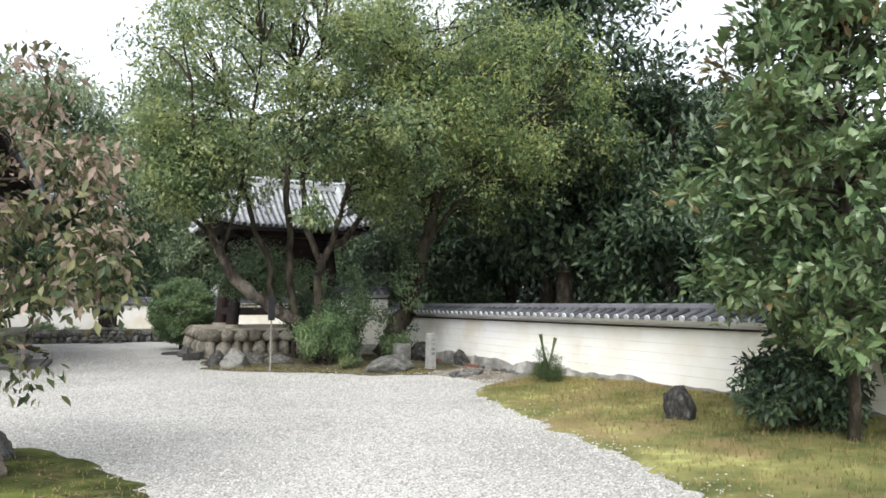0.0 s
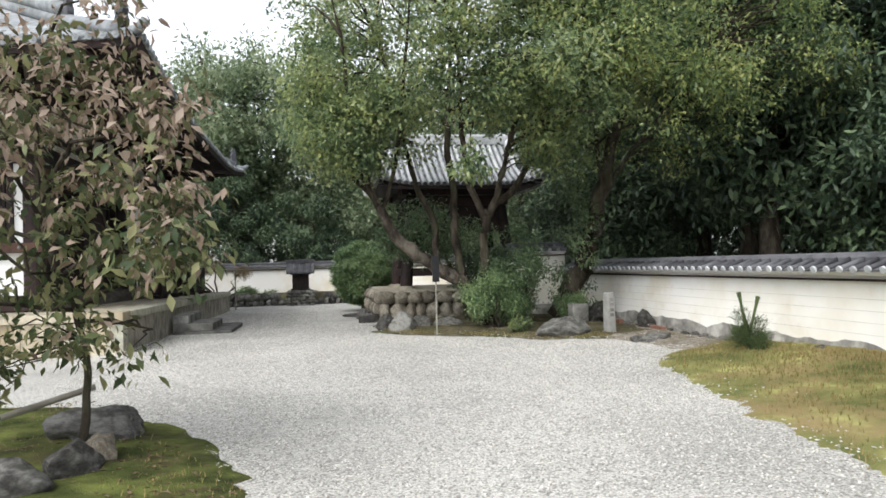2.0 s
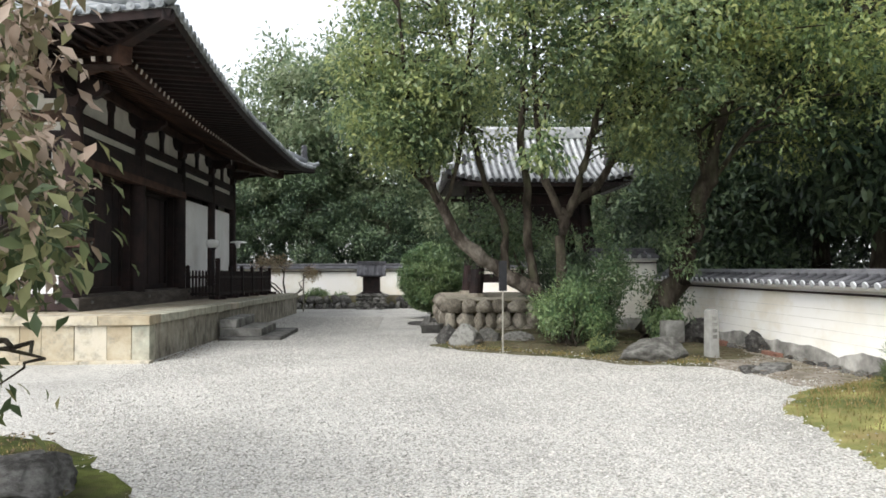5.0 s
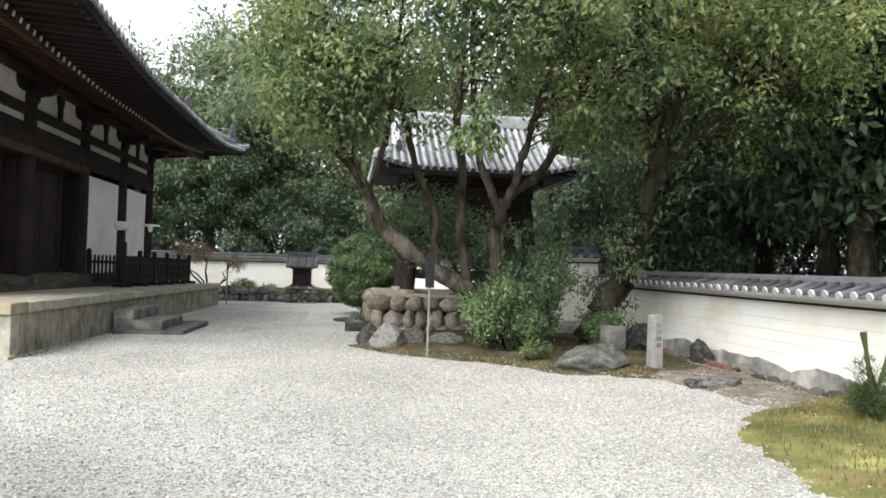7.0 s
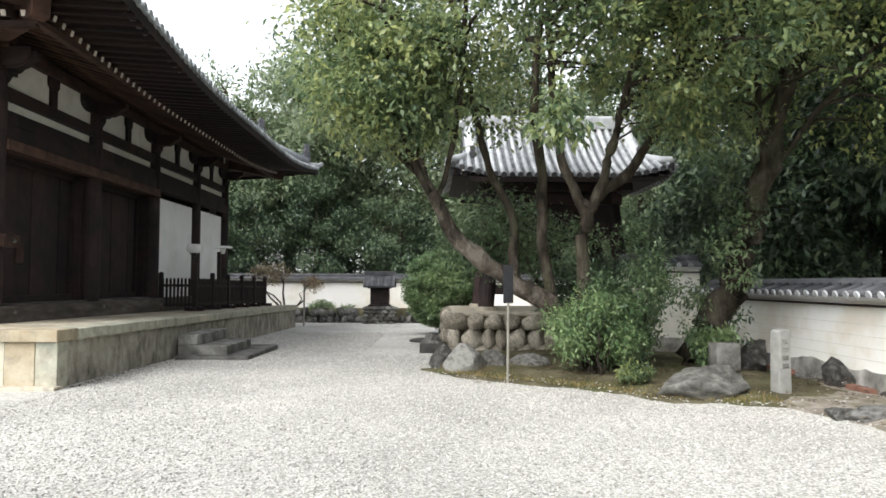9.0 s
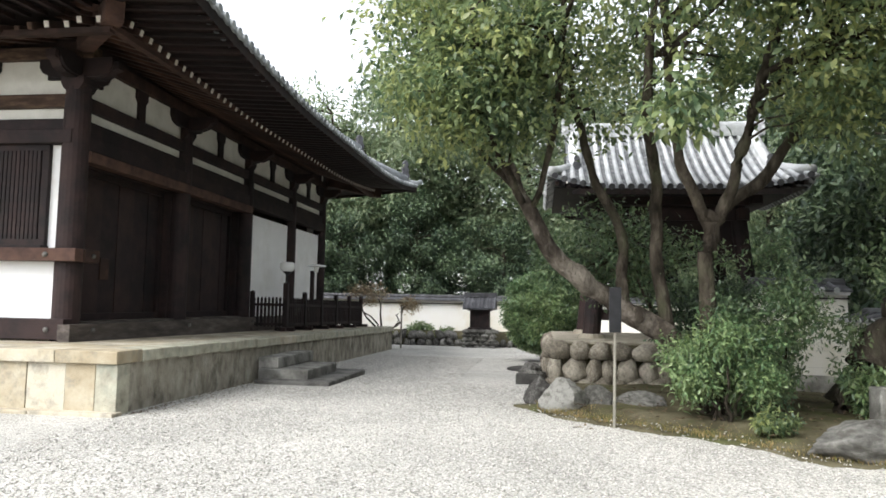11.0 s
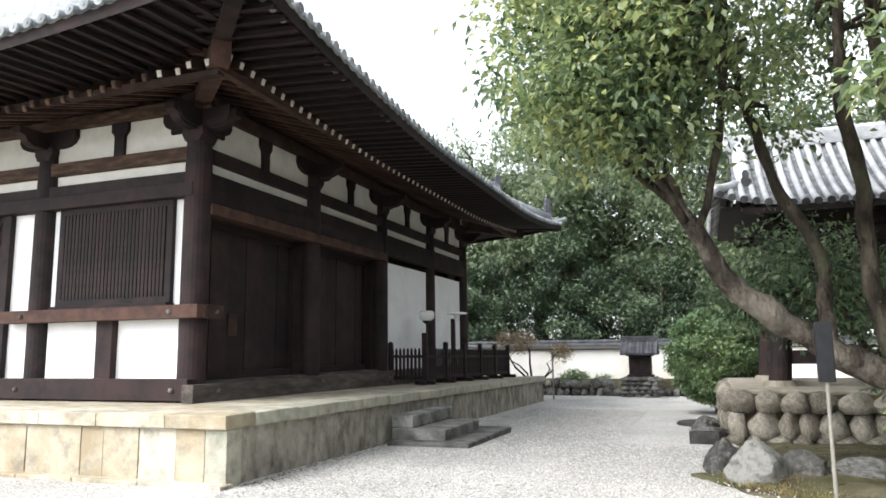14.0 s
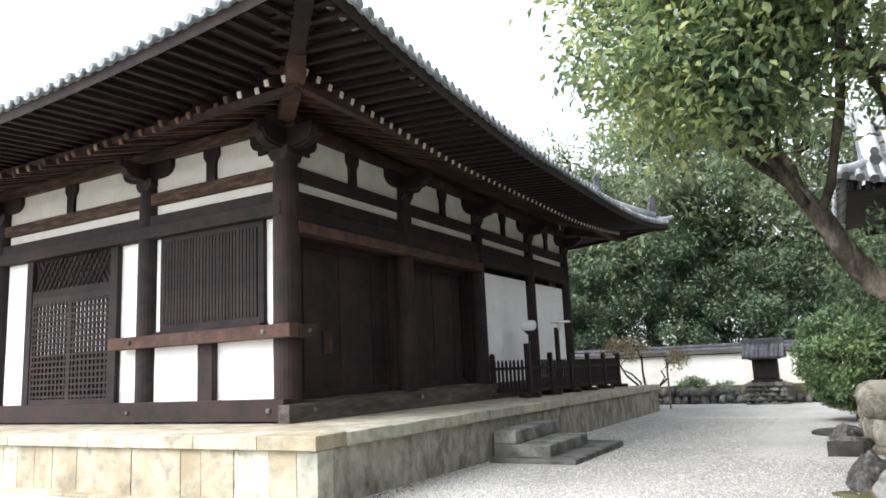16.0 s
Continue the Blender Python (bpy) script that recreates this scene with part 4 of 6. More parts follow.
ORN = [(-0.16, 0.0), (0.16, 0.0), (0.19, 0.14), (0.13, 0.26), (0.17, 0.36), (0.10, 0.46), (0.13, 0.58), (0.07, 0.70), (-0.04, 0.72), (-0.11, 0.62), (-0.08, 0.50), (-0.15, 0.40), (-0.12, 0.27), (-0.19, 0.16)]
for yc, sgn in ((EY0, 1), (EY1, -1)):
    pts = [hip_at(d, sgn, yc) for d in (0.35, 1.0, 2.0, 3.5, 5.5, INN)]
    part("hip_ridge", Shape().tube(pts, [0.13] * len(pts), 10), TILEHALL, hall, smooth=True)
    pts = [hip_at(d, sgn, yc) + Vector((0, 0, 0.22)) for d in (1.75, 3.5, 5.5, INN)]
    part("hip_ridge", Shape().tube(pts, [0.17] * len(pts), 10), TILEHALL, hall, smooth=True)
    turn = Matrix.Rotation(radians(-45 * sgn), 4, "Z")
    for d, k in ((0.38, 0.9), (1.75, 1.0)):
        p = hip_at(d, sgn, yc)
        part("ridge_ornament", Shape().prism(ORN, 0.14, Matrix.Translation(p) @ turn @ Matrix.Scale(k, 4)), TILEDARK, hall, "dark curled ridge-end tile", bevel=0.01)
    tipp = hip_at(0.02, sgn, yc)
    part("corner_tile", Shape().tube([tipp + Vector((-0.3, sgn * 0.3, 0.02)), tipp, tipp + Vector((0.16, -sgn * 0.16, 0.10))], [0.10, 0.10, 0.085], 10), TILEHALL, hall, smooth=True)
topz = hip_at(INN, 1, EY0).z
part("main_ridge", Shape().box(EXL + INN, EX - INN, SM - 0.22, SM + 0.22, topz - 0.2, topz + 0.55), TILEHALL, hall, bevel=0.03)
part("gable_shape", Shape().box(EX - INN - 0.1, EX - INN + 0.05, SM - 0.5, SM + 0.5, topz - 0.4, topz + 0.2), TILEDARK, hall)
part("frieze_board", Shape().box(XL - 0.2, COLX + 0.02, COLY - 0.03, COLY + 0.03, 5.30, 6.3), WOOD, hall)
part("frieze_board", Shape().box(COLX - 0.03, COLX + 0.03, COLY + 0.03, SIDE[-1], 5.30, 6.3), WOOD, hall)
# inner walls and ceiling that close the hall
part("inner_wall", Shape().box(XL - 0.1, COLX - 0.42, COLY + 0.12, COLY + 0.16, 0.7, 5.3), WOOD, hall)
part("inner_wall", Shape().box(COLX - 0.50, COLX - 0.42, COLY + 0.1, SIDE[-1] + 0.1, 0.7, 5.3), WOOD, hall)
part("back_wall", Shape().box(XL - 0.1, COLX + 0.05, SIDE[-1] - 0.05, SIDE[-1] + 0.05, 0.5, 5.6), PLASTERCREAM, hall)
part("west_wall", Shape().box(XL - 0.1, XL, COLY, SIDE[-1], 0.5, 5.6), PLASTERCREAM, hall)
settle(hall)

# ---- fence, lamp, small shrine, sign, marker stones ----
fence = thing("wooden_fence", (-3.7, 26, 0.65), "low dark picket fence round a corner of the podium", "fence")
FA, FB, FC = (-4.2, 24.0), (-3.38, 24.1), (-3.05, 30.2)
picket_m = Shape().box(-0.028, 0.028, -0.012, 0.012, 0.10, 0.80).box(-0.018, 0.018, -0.010, 0.010, 0.80, 0.83).mesh("picket", WOOD)
post_m = Shape().box(-0.05, 0.05, -0.05, 0.05, 0.0, 0.95).prism([(-0.05, 0.95), (0.05, 0.95), (0, 0.99)], 0.1, Matrix()).mesh("post", WOOD)


def fence_run(a, b, pickets, posts):
    a, b = Vector((*a, 0)), Vector((*b, 0))
    ang = math.atan2(b.y - a.y, b.x - a.x)
    for i in range(posts + 1):
        p = a.lerp(b, i / posts)
        piece("post", post_m, fence, Matrix.Translation((p.x, p.y, plat_z(p.y))) @ Matrix.Rotation(ang, 4, "Z"))
        piece("foot_block", foot_m, fence, Matrix.Translation((p.x, p.y, plat_z(p.y))) @ Matrix.Rotation(ang, 4, "Z"))
    for i in range(pickets):
        p = a.lerp(b, (i + 0.5) / pickets)
        piece("picket", picket_m, fence, Matrix.Translation((p.x, p.y, plat_z(p.y))) @ Matrix.Rotation(ang, 4, "Z"))
    for z in (0.16, 0.64):
        part("rail", Shape().beam((a.x, a.y, plat_z(a.y) + z), (b.x, b.y, plat_z(b.y) + z), 0.045, 0.07), WOOD, fence)


foot_m = Shape().box(-0.06, 0.06, -0.24, 0.24, 0.0, 0.09).mesh("foot_block", WOOD)
fence_run(FA, FB, 9, 1)
fence_run(FB, FC, 52, 5)
part("corner_post", Shape().box(FB[0] - 0.06, FB[0] + 0.06, FB[1] - 0.06, FB[1] + 0.06, plat_z(24), plat_z(24) + 1.18), WOOD, fence, bevel=0.01)
settle(fence)

lamp = thing("garden_lamp", (-3.92, 25.6, plat_z(25.6)), "globe lamp with white glass bowl on a thin black pole", "lamp")
lx, ly, lz = -3.92, 25.6, plat_z(25.6)
part("pole", Shape().tube([(lx, ly, lz), (lx, ly, 2.18)], [0.025, 0.022], 10), IRON, lamp)
part("holder", Shape().tube([(lx, ly, 2.12), (lx, ly, 2.17), (lx, ly, 2.21)], [0.04, 0.10, 0.12], 14), IRON, lamp)
part("shade", Shape().tube([(lx, ly, 2.20), (lx, ly, 2.25), (lx, ly, 2.34), (lx, ly, 2.42), (lx, ly, 2.45)], [0.12, 0.185, 0.205, 0.19, 0.15], 18), GLOBE, lamp, "white glass bowl", smooth=True)
settle(lamp)
lamp = thing("garden_lamp", (-3.35, 26.0, plat_z(26)), "dark lamp post with a flat white hood", "lamp")
lx, ly, lz = -3.35, 26.0, plat_z(26)
part("pole", Shape().box(lx - 0.05, lx + 0.05, ly - 0.05, ly + 0.05, lz, 2.25), WOOD, lamp, bevel=0.006)
part("hood", Shape().tube([(lx + 0.12, ly, 2.36), (lx + 0.12, ly, 2.40), (lx + 0.12, ly, 2.43)], [0.26, 0.24, 0.06], 16), GLOBE, lamp)
part("bulb_housing", Shape().tube([(lx + 0.10, ly, 2.20), (lx + 0.10, ly, 2.37)], [0.05, 0.09], 12), GLOBE, lamp)
settle(lamp)

# rubble edging of the far bank
edging = thing("stone_edging", (0, 35, -0.2), "low rubble stone edging below the far wall", "stone edging", kind="structure")
rng = random.Random(8)
for row in range(2):
    x = -4.0
    while x < 4.5:
        w = rng.uniform(0.22, 0.48)
        if not -0.45 < x + w / 2 < 1.5 or row == 0:
            rock(x + w / 2, 35.1 + rng.uniform(-0.04, 0.04) + 0.08 * row, -0.25 + row * 0.27, w * 0.56, 0.22, 0.19 + rng.uniform(0, 0.05), rng.uniform(-15, 15), rng.randint(20, 26), "", GREYSTONE if rng.random() < 0.5 else ROCK, "stone", edging)
        x += w
settle(edging)

SX, SY = 0.55, 34.6
base = thing("shrine_base", (SX, SY, -0.24), "small squared rubble pedestal", "pedestal")
rng = random.Random(4)
part("core", Shape().box(SX - 0.56, SX + 0.56, SY - 0.34, SY + 0.4, -0.3, 0.46), GREYSTONE, base)
for k in range(5):
    x = SX - 0.66
    while x < SX + 0.55:
        w = rng.uniform(0.16, 0.34)
        rock(x + w / 2, SY - 0.38, -0.25 + 0.142 * k, w * 0.54, 0.12, 0.095, rng.uniform(-10, 10), rng.randint(30, 36), "", GREYSTONE, "stone", base)
        x += w
settle(base)
shr = thing("wayside_shrine", (SX, SY, 0.46), "tiny dark wooden shrine with a tiled roof on a stone pedestal", "shrine")
part("sill", Shape().box(SX - 0.44, SX + 0.44, SY - 0.34, SY + 0.34, 0.46, 0.53), WOOD, shr, bevel=0.006)
part("body", Shape().box(SX - 0.37, SX + 0.37, SY - 0.26, SY + 0.3, 0.53, 1.20), WOOD, shr, bevel=0.006)
for sx in (-0.19, 0.19):
    part("door", Shape().box(SX + sx - 0.16, SX + sx + 0.16, SY - 0.285, SY - 0.262, 0.60, 1.12), WOOD, shr, bevel=0.006)
part("lintel", Shape().box(SX - 0.46, SX + 0.46, SY - 0.32, SY + 0.32, 1.17, 1.24), WOOD, shr, bevel=0.006)
for sgn in (1, -1):
    part("roof_slope", Shape().grid([[(SX - 0.62, SY + sgn * d, z), (SX + 0.62, SY + sgn * d, z)] for d, z in ((0.58, 1.25), (0.35, 1.42), (0.0, 1.72))]).box(SX - 0.62, SX + 0.62, SY + sgn * 0.58 - 0.02, SY + sgn * 0.58 + 0.02, 1.21, 1.27), TILEDARK, shr)
for i in range(9):
    x = SX - 0.58 + 1.16 * i / 8
    part("roll_tile", Shape().tube([(x, SY - 0.61, 1.25), (x, SY - 0.35, 1.44), (x, SY, 1.73)], [0.038] * 3, 6), TILEDARK, shr)
part("ridge", Shape().box(SX - 0.64, SX + 0.64, SY - 0.08, SY + 0.08, 1.68, 1.86), TILEDARK, shr, bevel=0.02)
part("gable_end", Shape().prism([(-0.5, 0), (0.5, 0), (0, 0.44)], 1.1, Matrix.Translation((SX, SY, 1.22)) @ TURN90), WOOD, shr)
settle(shr)

sg = thing("notice_stake", (3.72, 15.93, 0.0), "thin pale stake with a narrow black notice box on top", "sign")
part("stake", Shape().tube([(3.72, 15.93, -0.05), (3.73, 15.94, 1.2)], [0.018, 0.017], 8), BAMBOO, sg)
part("notice_box", Shape().box(3.66, 3.80, 15.90, 15.97, 1.12, 1.66), IRON, sg, "narrow black box", bevel=0.008)
settle(sg)

post = thing("marker_stone", (7.06, 14.9, 0), "pale square stone marker post with a worn inscription", "stone post")
part("shaft", Shape().prism([(-0.095, 0), (0.095, 0), (0.08, 0.83), (0.0, 0.86), (-0.08, 0.83)], 0.17, Matrix.Translation((7.06, 14.9, -0.02)) @ Matrix.Rotation(radians(14), 4, "Z")), material("pale granite", [(0.19, 0.187, 0.175), (0.32, 0.315, 0.29)], 5, 0.9, 0.4, stain=(0.22, 0.21, 0.18), stain_scale=3), post, bevel=0.012)
mk = Matrix.Translation((7.06, 14.9, -0.02)) @ Matrix.Rotation(radians(14), 4, "Z")
for z in (0.70, 0.60, 0.50, 0.40):
    part("carved_mark", Shape().box(-0.045, 0.045, -0.091, -0.086, z - 0.03, z + 0.03, mk), GREYSTONE, post)
part("footing", Shape().box(-0.22, 0.22, -0.2, 0.2, -0.05, 0.03, mk), GREYSTONE, post, bevel=0.02)
settle(post)
blk = Shape().box(-0.2, 0.2, -0.12, 0.12, 0.0, 0.42, Matrix.Translation((7.05, 16.6, 0.1)) @ Matrix.Rotation(radians(12), 4, "Z"))
tagged(part("stone_block", blk, GREYSTONE, bevel=0.02), "dark squared stone block standing by the wall", "stone")

# ---- loose rocks ----
rock(6.0, 14.75, 0.0, 0.58, 0.36, 0.27, 5, 1, "broad flat-faced grey boulder at the gravel's edge", GREYSTONE)
rock(7.25, 13.25, -0.02, 0.36, 0.20, 0.13, 20, 2, "low flat dark stone lying on the gravel")
rock(6.95, 13.4, -0.03, 0.2, 0.16, 0.10, 70, 3, "small dark stone lying on the gravel")
rock(6.65, 6.85, 0.08, 0.20, 0.16, 0.30, 10, 4, "upright brownish rock standing in the moss")
rock(-0.63, 8.28, 0.0, 0.42, 0.32, 0.21, -10, 5, "broad dark garden rock in the mossy bed")
rock(-0.46, 6.98, 0.04, 0.23, 0.17, 0.15, 20, 6, "rounded grey stone in the mossy bed")
rock(-0.34, 7.34, 0.04, 0.15, 0.13, 0.14, 50, 7, "small pale rounded stone in the mossy bed", PODIUMSTONE)
rock(-0.66, 6.52, 0.04, 0.25, 0.2, 0.17, 35, 9, "mottled grey stone in the mossy bed")
rock(3.2, 17.15, 0.0, 0.34, 0.26, 0.29, 15, 10, "pale craggy rock before the bell tower", GREYSTONE)
rock(2.85, 17.7, 0.0, 0.22, 0.2, 0.24, 60, 11, "jagged grey rock before the bell tower")
rock(3.65, 17.5, 0.0, 0.26, 0.22, 0.24, 100, 12, "squat grey rock before the bell tower", GREYSTONE)
rock(4.2, 17.6, 0.0, 0.35, 0.25, 0.18, 10, 13, "low grey rock before the bell tower", GREYSTONE)
rock(2.75, 21.2, -0.06, 0.22, 0.18, 0.16, 30, 14, "grey stone by the bell tower's foot", GREYSTONE)
rock(2.65, 22.6, -0.08, 0.28, 0.22, 0.2, 75, 15, "mossy stone by the bell tower's foot")
rock(8.15, 15.6, 0.05, 0.22, 0.25, 0.22, 0, 16, "dark stone against the foot of the wall")
rock(7.75, 17.2, 0.05, 0.35, 0.25, 0.30, 40, 17, "dark stone against the foot of the wall")
bench = thing("stone_basin", (2.62, 20.9, -0.06), "small dark stone trough resting on the gravel", "trough")
q = Shape()
for a, b, c, d, top in ((2.02, 2.46, 20.78, 20.84, 0.12), (2.02, 2.46, 21.0, 21.06, 0.12), (2.02, 2.08, 20.84, 21.0, 0.12), (2.40, 2.46, 20.84, 21.0, 0.12), (2.08, 2.40, 20.84, 21.0, 0.03)):
    q.box(a + 0.38, b + 0.38, c, d, -0.08, top)
part("trough", q, DARKSTONE, bench)
settle(bench)
tagged(part("paving_slab", Shape().tube([(2.75, 24.3, -0.3), (2.75, 24.3, -0.07), (2.75, 24.3, -0.05)], [0.68, 0.68, 0.64], 18), DARKSTONE), "flat dark stone slab set in the gravel", "paving slab")

# the row of stones and old bricks along the long wall's foot
foot = thing("wall_footing", (8.3, 12, 0), "row of rough stones and old bricks along the wall's foot", "stone edging", kind="structure")
rng = random.Random(12)
y = -2.0
while y < 20.5:
    w = rng.uniform(0.22, 0.40)
    z = foot_z(y) - 0.10 if y < 12.4 else 0.0
    if rng.random() < 0.4 and y > 11:
        part("brick", Shape().box(8.12, 8.24, y + 0.02, y + 0.24, z - 0.02, z + 0.09), BRICK, foot, bevel=0.006)
    else:
        rock(8.28 + rng.uniform(-0.06, 0.03), y + w / 2, z - 0.02, 0.10, w * 0.52, rng.uniform(0.05, 0.10), rng.uniform(-8, 8), rng.randint(40, 47), "", ROCK if rng.random() < 0.7 else GREYSTONE, "stone", foot)
    y += w
settle(foot)

# ---- bell tower ----
BX, BY = 5.3, 23.6
RX = 5.52                  # middle of the roof
BW, BD = 2.3, 2.55          # half sizes of the stone base
podium = thing("stone_podium", (BX, BY, 0), "rough-stone podium of rounded boulders with a slab rim", "podium")
part("core", Shape().box(BX - BW + 0.15, BX + BW - 0.15, BY - BD + 0.15, BY + BD - 0.15, -0.3, 0.70), SOIL, podium)
rng = random.Random(21)


def boulder_course(z, h, w, zone):
    x = BX - BW
    while x < BX + BW - 0.1:
        ww = w * rng.uniform(0.75, 1.25)
        rock(x + ww / 2, BY - BD + 0.12, z, ww * 0.54, 0.22, h * 0.60, rng.uniform(-5, 5), rng.randint(50, 57), "", PODIUMSTONE, zone, podium)
        x += ww
    y = BY - BD + 0.2
    while y < BY + BD:
        ww = w * rng.uniform(0.75, 1.25)
        rock(BX - BW + 0.12, y + ww / 2, z, 0.22, ww * 0.54, h * 0.60, rng.uniform(-5, 5), rng.randint(50, 57), "", PODIUMSTONE, zone, podium)
        y += ww


boulder_course(-0.12, 0.22, 0.30, "stone")
boulder_course(0.02, 0.42, 0.36, "stone")
boulder_course(0.42, 0.30, 0.46, "stone")
rim = material("pale podium slab", [(0.22, 0.195, 0.15), (0.36, 0.33, 0.27)], 4, 0.9, 0.7, stain=(0.13, 0.12, 0.095), spec=0.1)
part("rim_slab", Shape().box(BX - BW + 0.12, BX + BW - 0.12, BY - BD + 0.14, BY + BD - 0.14, 0.69, 0.765), rim, podium, bevel=0.03)
settle(podium)

tower = thing("bell_tower", (RX, BY, 0.76), "open timber bell tower with splayed posts and silver tiled roof", "bell tower")
for sx in (-1, 1):
    for sy in (-1, 1):
        part("foot_stone", Shape().tube([(RX + sx * 1.62, BY + sy * 1.22, 0.75), (RX + sx * 1.62, BY + sy * 1.22, 0.86)], [0.28, 0.24], 14), rim, tower)
        part("column", Shape().tube([(RX + sx * 1.62, BY + sy * 1.22, 0.84), (RX + sx * 1.36, BY + sy * 0.98, 3.6)], [0.185, 0.16], 14), WOOD, tower)
for z in (1.25, 2.6):
    k = 1 - 0.19 * (z - 0.84) / 2.76
    for sy in (-1, 1):
        part("tie_beam", Shape().beam((RX - 1.8 * k, BY + sy * 1.22 * k, z), (RX + 1.8 * k, BY + sy * 1.22 * k, z), 0.10, 0.22), WOOD, tower)
    for sx in (-1, 1):
        part("tie_beam", Shape().beam((RX + sx * 1.62 * k, BY - 1.4 * k, z), (RX + sx * 1.62 * k, BY + 1.4 * k, z), 0.10, 0.22), WOOD, tower)
for z0, z1, e in ((3.25, 3.48, 1.35), (3.55, 3.72, 1.55)):
    for sy in (-1, 1):
        part("head_beam", Shape().box(RX - e - 0.24, RX + e + 0.24, BY + sy * (e - 0.32) - 0.1, BY + sy * (e - 0.32) + 0.1, z0, z1), WOOD, tower)
    for sx in (-1, 1):
        part("head_beam", Shape().box(RX + sx * (e + 0.06) - 0.1, RX + sx * (e + 0.06) + 0.1, BY - e, BY + e, z0, z1), WOOD, tower)
# dark panels added below the roof to stand for shade in the open tower
for sy in (-1, 1):
    part("head_panel", Shape().box(RX - 1.36, RX + 1.36, BY + sy * 0.98 - 0.02, BY + sy * 0.98 + 0.02, 2.72, 3.55), WOOD, tower)
for sx in (-1, 1):
    part("head_panel", Shape().box(RX + sx * 1.36 - 0.02, RX + sx * 1.36 + 0.02, BY - 0.95, BY + 0.95, 2.72, 3.55), WOOD, tower)
# the bell
bell = part("bell", Shape().tube([(RX, BY, 2.0), (RX, BY, 2.1), (RX, BY, 2.5), (RX, BY, 2.95), (RX, BY, 3.1), (RX, BY, 3.14)], [0.36, 0.36, 0.33, 0.30, 0.18, 0.02], 20), IRON, tower, "dark bronze bell", smooth=True)
part("bell_hook", Shape().tube([(RX, BY, 3.1), (RX, BY, 3.4)], [0.05, 0.05], 8), IRON, bell)
# hip-and-gable roof
TW, TD, TZ, TR = 2.56, 2.15, 3.76, 5.28


def tower_up(u, half):
    return 0.26 * clamp((abs(u) - half * 0.45) / (half * 0.55), 0, 1) ** 2


def tower_h(k):
    """Height along the slope, k from eave 0 to ridge 1."""
    return (TR - TZ) * (0.62 * k + 0.38 * k * k)


for sgn in (-1, 1):
    rows = []
    for i in range(21):
        u = -1 + 2 * i / 20
        r = []
        for j in range(9):
            k = j / 8
            half = TW - 0.42 * min(k / 0.42, 1)
            r.append((RX + u * half, BY + sgn * TD * (1 - k), TZ + tower_up(u * TW, TW) * (1 - k) + tower_h(k)))
        rows.append(r)
    part("roof_slope", Shape().grid(rows), TILEPAN, tower)
    rows = []
    for i in range(13):
        u = -1 + 2 * i / 12
        rows.append([(RX + sgn * (TW - 0.42 * k), BY + u * TD * (1 - 0.42 * k), TZ + tower_up(u * TD, TD) * (1 - k) + tower_h(0.42 * k)) for k in (0, 0.5, 1)])
    part("hip_slope", Shape().grid(rows), TILEPAN, tower)
    part("gable", Shape().prism([(-TD * 0.58, tower_h(0.42)), (TD * 0.58, tower_h(0.42)), (0, tower_h(1.0))], 0.06, Matrix.Translation((RX + sgn * (TW - 0.52), BY, TZ)) @ TURN90), PLASTERCREAM, tower)
    n = 27
    for i in range(n):
        u = -1 + 2 * (i + 0.5) / n
        x = RX + u * (TW - 0.06)
        k1 = 1.0 if abs(u) * TW < TW - 0.46 else 0.42 * (TW - abs(u) * TW) / 0.42
        pts = [(x, BY + sgn * (TD * (1 - k1 * j / 6) + (0.04 if j == 0 else 0)), TZ + 0.03 + tower_up(u * TW, TW) * (1 - k1 * j / 6) + tower_h(k1 * j / 6)) for j in range(7)]
        row = part("roll_tile", Shape().tube(pts, [0.054] * 7, 8), TILE, tower, smooth=True)
        part("tile_end", Shape().tube([(x, BY + sgn * (TD + 0.03), pts[0][2]), (x, BY + sgn * (TD + 0.07), pts[0][2] - 0.01)], [0.064, 0.064], 12), TILEDARK, row)
    for i in range(21):
        u = -1 + 2 * (i + 0.5) / 21
        y = BY + u * TD
        k1 = min(1.0, (1 - abs(u)) / 0.42)
        pts = [(RX + sgn * (TW - 0.42 * k1 * j / 3 + (0.04 if j == 0 else 0)), y, TZ + 0.03 + tower_up(u * TD, TD) * (1 - k1 * j / 3) + tower_h(0.42 * k1 * j / 3)) for j in range(4)]
        part("roll_tile", Shape().tube(pts, [0.053] * 4, 8), TILE, tower, smooth=True)
    # descending ridges
    for sx in (-1, 1):
        pts = [(RX + sx * (TW - 0.62), BY + sgn * TD * (1 - k), TZ + 0.12 + tower_h(k)) for k in (0.40, 0.6, 0.8, 1.0)]
        part("descending_ridge", Shape().tube(pts, [0.12] * 4, 10), TILE, tower, smooth=True)
        pts = [(RX + sx * (TW - 0.42 * k - 0.04), BY + sgn * TD * (1 - 0.42 * k) - sgn * 0.04, TZ + 0.10 + tower_up(TW, TW) * (1 - k) + tower_h(0.42 * k)) for k in (0.05, 0.4, 0.7, 1.0)]
        part("corner_ridge", Shape().tube(pts, [0.10] * 4, 10), TILE, tower, smooth=True)
        part("ridge_ornament", Shape().prism(ORN, 0.10, Matrix.Translation((RX + sx * (TW - 0.62), BY + sgn * TD * 0.62, TZ + tower_h(0.38))) @ Matrix.Scale(0.55, 4)), TILEDARK, tower, bevel=0.008)
    part("eave_fascia", Shape().box(RX - TW + 0.5, RX + TW - 0.5, BY + sgn * TD - 0.04, BY + sgn * TD + 0.02, TZ - 0.12, TZ - 0.02), WOOD, tower)
